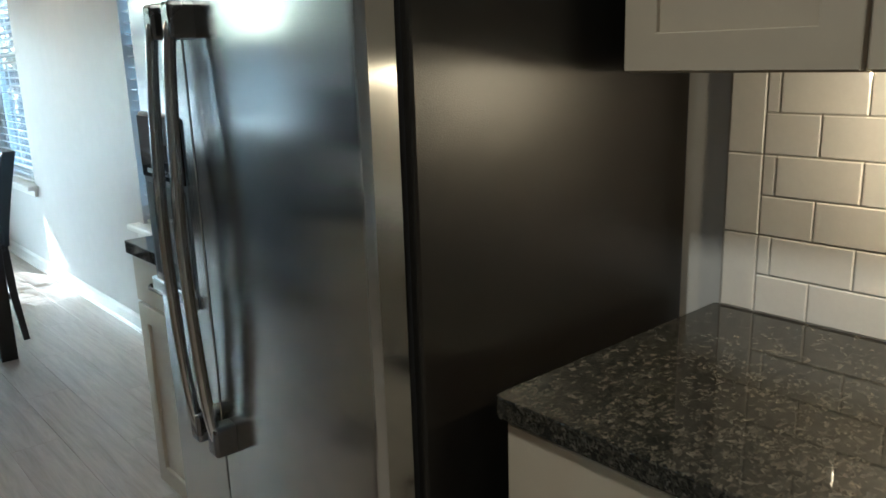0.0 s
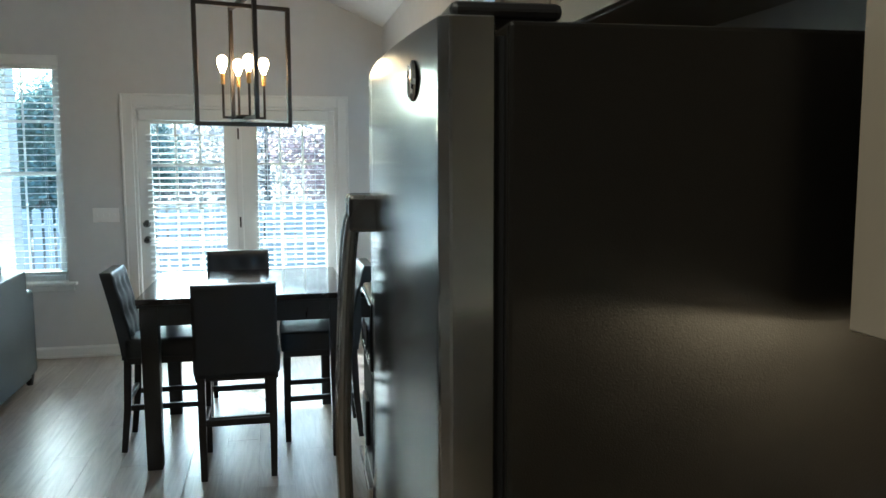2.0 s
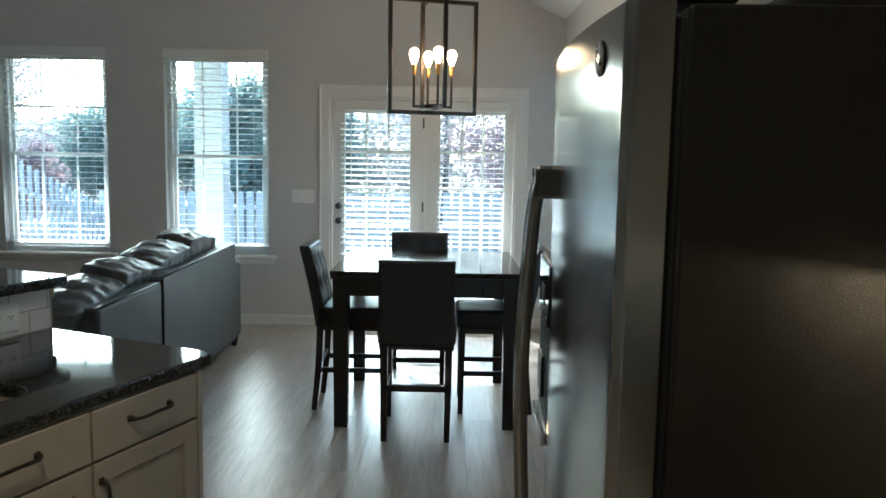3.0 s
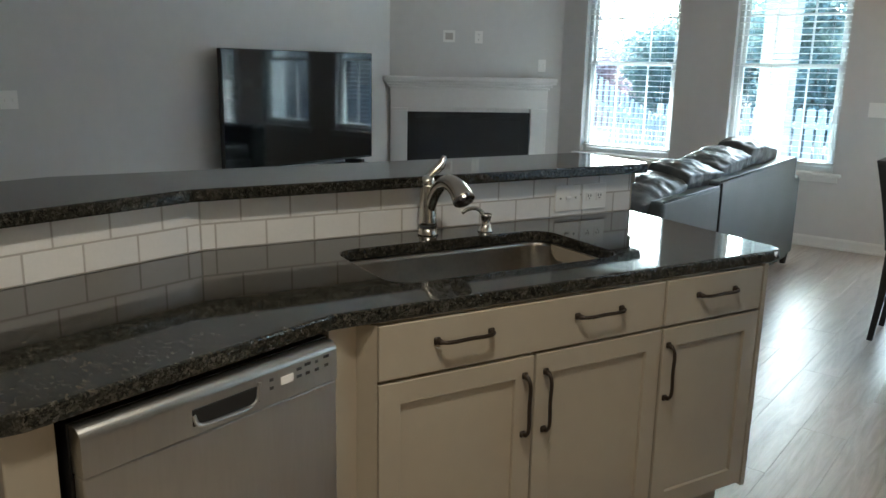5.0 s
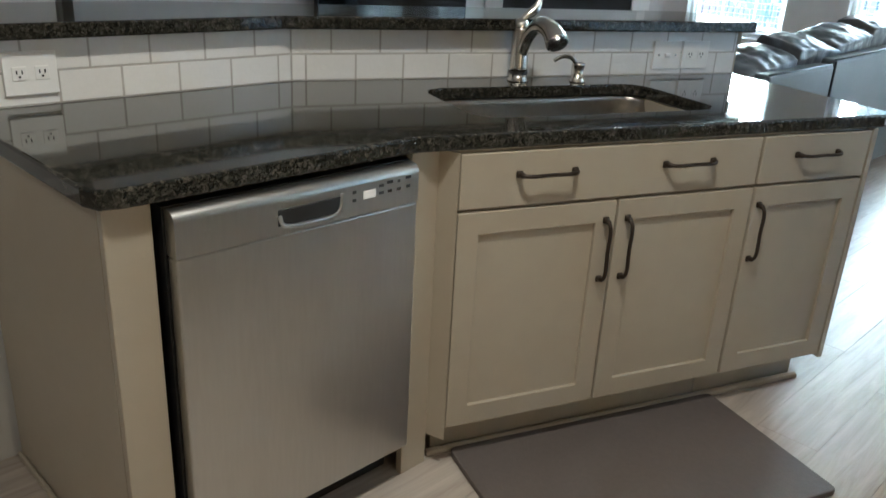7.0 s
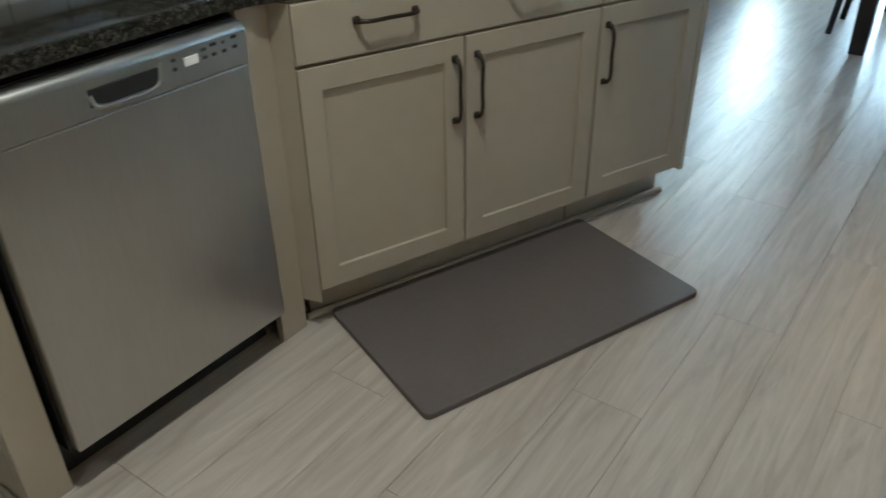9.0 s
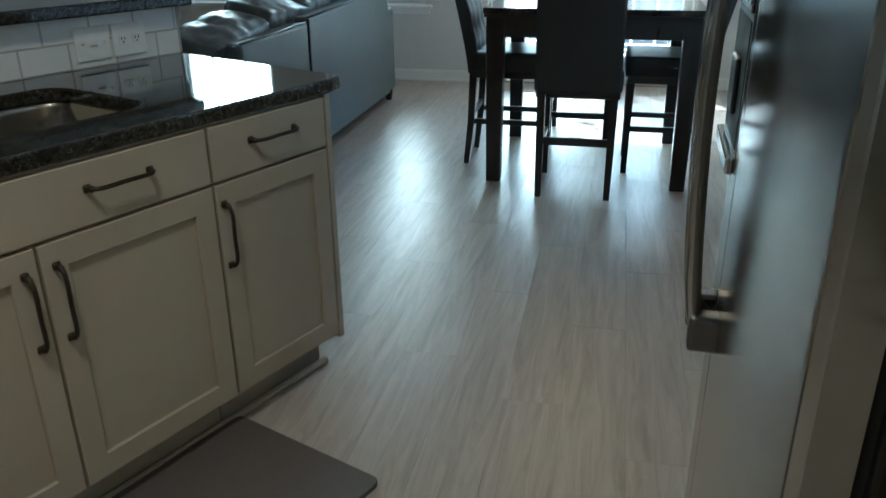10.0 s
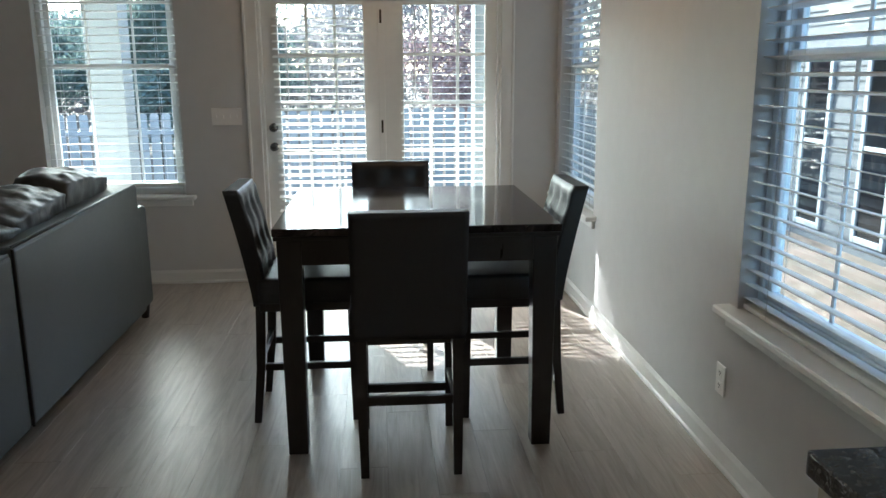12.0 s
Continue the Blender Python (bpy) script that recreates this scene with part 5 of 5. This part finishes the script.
ts = thing("media_console", (XL + 0.20, 4.797, 0), "low dark wooden console under the television", "cabinet")
part("body", box(-0.19, -0.80, 0.08, 0.16, 0.80, 0.555, 0.004), M_DARKWOOD, ts)
part("plinth", box(-0.17, -0.77, 0.0, 0.13, 0.77, 0.08), M_DARKWOOD, ts)
for k in range(3):
    part("door", box(0.16, -0.79 + k * 0.53, 0.09, 0.178, -0.27 + k * 0.53, 0.54, 0.003), M_DARKWOOD, ts)

# corner fireplace, built on the diagonal: local y runs along the wall, local x out of it
FP = Matrix.Translation((-2.99, YF, 0)) @ pose(0, 0, 0, 0, 0, -45) @ pose(0, -0.062, 0)
fp = thing("fireplace", (0, 0, 0), "white painted mantel around a dark gas firebox", "fireplace")
fp.matrix_basis = FP


def fbox(a0, a1, d0, d1, z0, z1, bev=0.003):
    return box(d0, -a1, z0, d1, -a0, z1, bev, 1)


for a0, a1 in ((0.085, 0.255), (1.515, 1.685)):
    part("pilaster", fbox(a0, a1, 0.0, 0.055, 0.13, 1.025), M_MANTEL, fp)
    part("plinth_block", fbox(a0 - 0.008, a1 + 0.008, 0.0, 0.064, 0.0, 0.13), M_MANTEL, fp)
    part("capital", fbox(a0 - 0.006, a1 + 0.006, 0.0, 0.062, 1.025, 1.05), M_MANTEL, fp)
part("frieze", fbox(0.085, 1.685, 0.0, 0.055, 1.051, 1.25), M_MANTEL, fp)
for k, (o, z0, z1) in enumerate(((0.072, 1.24, 1.265), (0.095, 1.266, 1.290), (0.125, 1.291, 1.318))):
    part("crown_moulding", fbox(0.085 - (o - 0.055), 1.685 + (o - 0.055), 0.0, o, z0, z1, 0.006), M_MANTEL, fp)
part("mantel_shelf", fbox(0.015, 1.760, 0.0, 0.155, 1.319, 1.360, 0.006), M_MANTEL, fp)
part("surround", fbox(0.2555, 1.5145, 0.0, 0.020, 0.0, 1.050, 0.001), M_MANTEL, fp)
part("firebox_frame", fbox(0.2565, 1.512, 0.020, 0.030, 0.475, 1.012, 0.003), M_FIREBOX, fp, "black metal insert frame")
part("glass_front", fbox(0.36, 1.41, 0.030, 0.033, 0.56, 0.925, 0.001), M_FIREBOX, fp)
for k in range(4):
    part("louvre", fbox(0.34, 1.43, 0.030, 0.038, 0.943 + k * 0.013, 0.950 + k * 0.013, 0.001), M_FIREBOX, fp)
for a, z, w, h, kd, lb in ((1.103, 1.753, 0.120, 0.115, "recess", "white cable box above the mantel, its shaded recess a grey plate"), (0.803, 1.75, 0.080, 0.120, "socket", "white socket plate above the mantel"), (0.148, 1.485, 0.080, 0.12, "switch2", "white switch plate beside the mantel")):
    m = FP @ pose(0.0005, -a, z)
    if kd == "recess":
        rb = thing("cable_box", (0, 0, 0), lb, "outlet")
        rb.matrix_basis = m
        part("plate", box(0, -w / 2, -h / 2, 0.008, w / 2, h / 2, 0.003), M_PLATE, rb)
        # flat grey plate whose colour stands in for the shade inside the recess
        part("opening", box(0.007, -w / 2 + 0.022, -h / 2 + 0.025, 0.0095, w / 2 - 0.022, h / 2 - 0.025), M_GROUT, rb)
    else:
        outlet(m, w, h, kd, lb)
outlet(pose(XL, 2.444, 1.193), 0.115, 0.118, "switch2", "white double light switch on living room wall")
outlet(Matrix.Translation((-0.023, YF, 1.180)) @ pose(0, 0, 0, 0, 0, -90), 0.205, 0.118, "switch4", "wide white four-gang light switch beside patio doors")
outlet(Matrix.Translation((XR, 4.42, 0.332)) @ pose(0, 0, 0, 0, 0, 180), 0.075, 0.118, "socket", "white socket plate low on dining room wall")
outlet(pose(-2.90, 1.06, 1.20), 0.115, 0.118, "switch2", "white light switch on kitchen side wall")

# dark dresser with a screen in the room past the opening
db = thing("dresser", (-5.6, 2.05, 0), "dark wooden dresser seen through the hall opening", "dresser")
part("body", box(-0.45, -0.7, 0.0, 0.0, 0.7, 0.98, 0.005), M_DARKWOOD, db)
for k in range(3):
    for q in range(2):
        d = part("drawer_front", box(0.0, -0.69 + q * 0.695, 0.09 + k * 0.295, 0.02, -0.005 + q * 0.695, 0.37 + k * 0.295, 0.004), M_DARKWOOD, db)
        part("handle", rod((0.03, -0.45 + q * 0.695, 0.24 + k * 0.295), (0.03, -0.25 + q * 0.695, 0.24 + k * 0.295), 0.006, n=8), M_NICKEL, d)
mr = thing("dresser_screen", (-5.75, 2.05, 0.98), "dark flat screen standing on the dresser", "television")
part("panel", box(-0.03, -0.62, 0.04, 0.0, 0.62, 0.78, 0.004), M_BLACK, mr)
part("stand", box(-0.10, -0.15, 0.0, 0.08, 0.15, 0.04, 0.004), M_BLACK, mr)

# ---- pieces of walls and floor ----


def tile_mesh(name, w, h, t, material):
    own = box(-w / 2, 0, -h / 2, w / 2, t, h / 2)
    rim = [e for e in own.edges if all(v.co.y > t / 2 for v in e.verts)]
    bmesh.ops.bevel(own, geom=rim, offset=0.0022, segments=1, affect="EDGES")
    me = bpy.data.meshes.new(name)
    own.to_mesh(me)
    own.free()
    me.materials.append(material)
    return me


TW, TH, TG = 0.152, 0.0755, 0.0022
TILES = {}


def lay_tile(parent, m, a0, a1, z0, z1):
    """One tile filling a0..a1 by z0..z1 of a wall face whose local y points out."""
    w, h = a1 - a0 - TG, z1 - z0 - TG
    if w < 0.008:
        return
    key = (round(w, 4), round(h, 4))
    if key not in TILES:
        TILES[key] = tile_mesh("tile", w, h, 0.011, M_TILE)
    ob = new("tile", TILES[key])
    ob.parent = parent
    ob.matrix_basis = m @ pose((a0 + a1) / 2, random.uniform(-0.0004, 0.0004), (z0 + z1) / 2)


def tiled(parent, m, length, rows, z0, shift, ph=None):
    ph = ph or TH + TG
    for r in range(rows):
        x = -(shift + (r % 2) * 0.5) * (TW + TG)
        while x < length:
            a0, a1 = max(0, x), min(length, x + TW + TG)
            if a1 - a0 > 0.01:
                lay_tile(parent, m, a0, a1, z0 + r * ph, z0 + (r + 1) * ph)
            x += TW + TG


isw = bpy.data.objects["wall_island"]
gm1 = part("grout", box(back_x - 0.013, 0.50, 0.914, back_x - 0.002, bend_b[1] + 0.001, 1.069), M_GROUT, isw)
tiled(isw, Matrix.Translation((back_x - 0.0125, 0.50, 0)) @ pose(0, 0, 0, 0, 0, 90) @ Matrix.Scale(-1, 4, (0, 1, 0)), bend_b[1] - 0.50, 2, 0.9145, 0.15)
o = Vector((*isl(NB - 0.0125, 0), 0))
u0 = (Vector((*bend_b, 0)) - Vector((*isl(NB, 0), 0))).dot(Vector((UY, UX, 0)))
tiled(isw, Matrix.Translation((*isl(NB - 0.0125, u0), 0)) @ pose(0, 0, 0, 0, 0, 90 - A) @ Matrix.Scale(-1, 4, (0, 1, 0)), 1.455 - u0, 2, 0.9145, 0.72)
gq = prism([isl(NB - 0.013, u0), isl(NB - 0.013, 1.455), isl(NB - 0.002, 1.455), isl(NB - 0.002, u0)], 0.914, 1.069)
part("grout", gq, M_GROUT, isw)

ew = bpy.data.objects["wall_east"]
part("grout", box(XR - 0.009, -1.2, 0.914, XR + 0.001, 1.165, 1.386), M_GROUT, ew)
EM = Matrix.Translation((XR - 0.001, 1.090, 0)) @ pose(0, 0, 0, 0, 0, -90) @ Matrix.Scale(-1, 4, (0, 1, 0))
ph = 0.0775
tiled(ew, EM, 2.2, 6, 0.915, 0.33, ph)
for k in range(3):
    lay_tile(ew, EM, -0.072, 0.0, 0.915 + k * 2 * ph, 0.915 + (k + 1) * 2 * ph)

# floor planks running along y: those near the walk each an object, the rest one part
PW, PL = 0.18, 1.22
pl = box(-PW / 2 + 0.0006, -PL / 2 + 0.0006, -0.004, PW / 2 - 0.0003, PL / 2 - 0.0003, 0.0)
rim = [e for e in pl.edges if all(v.co.z > -0.001 for v in e.verts)]
bmesh.ops.bevel(pl, geom=rim, offset=0.0006, segments=1, affect="EDGES")
plank_me = bpy.data.meshes.new("plank")
pl.to_mesh(plank_me)
pl.free()
plank_me.materials.append(M_FLOOR)
rest = bmesh.new()
cols = int((XR + 6.6) / PW) + 1
for c in range(cols):
    x = XR - PW * (c + 0.5)
    y = YB - (c * 0.41 % 1) * PL
    while y < YF:
        y0, y1 = max(YB, y), min(YF, y + PL)
        x0 = max(-6.6, x - PW / 2)
        if y1 - y0 > 0.02:
            if x > -1.2 and y1 > -0.6 and y1 - y0 > PL - 0.01:
                shared("plank", plank_me, floor, pose(x, y + PL / 2, 0))
            else:
                box(x0 + 0.0006, y0 + 0.0006, -0.004, x + PW / 2 - 0.0006, y1 - 0.0006, 0.0, bm=rest) if x > -4.4 or y1 < 4.4 else None
        y += PL
tagged(part("plank_field", rest, M_FLOOR, floor), kind="stuff")
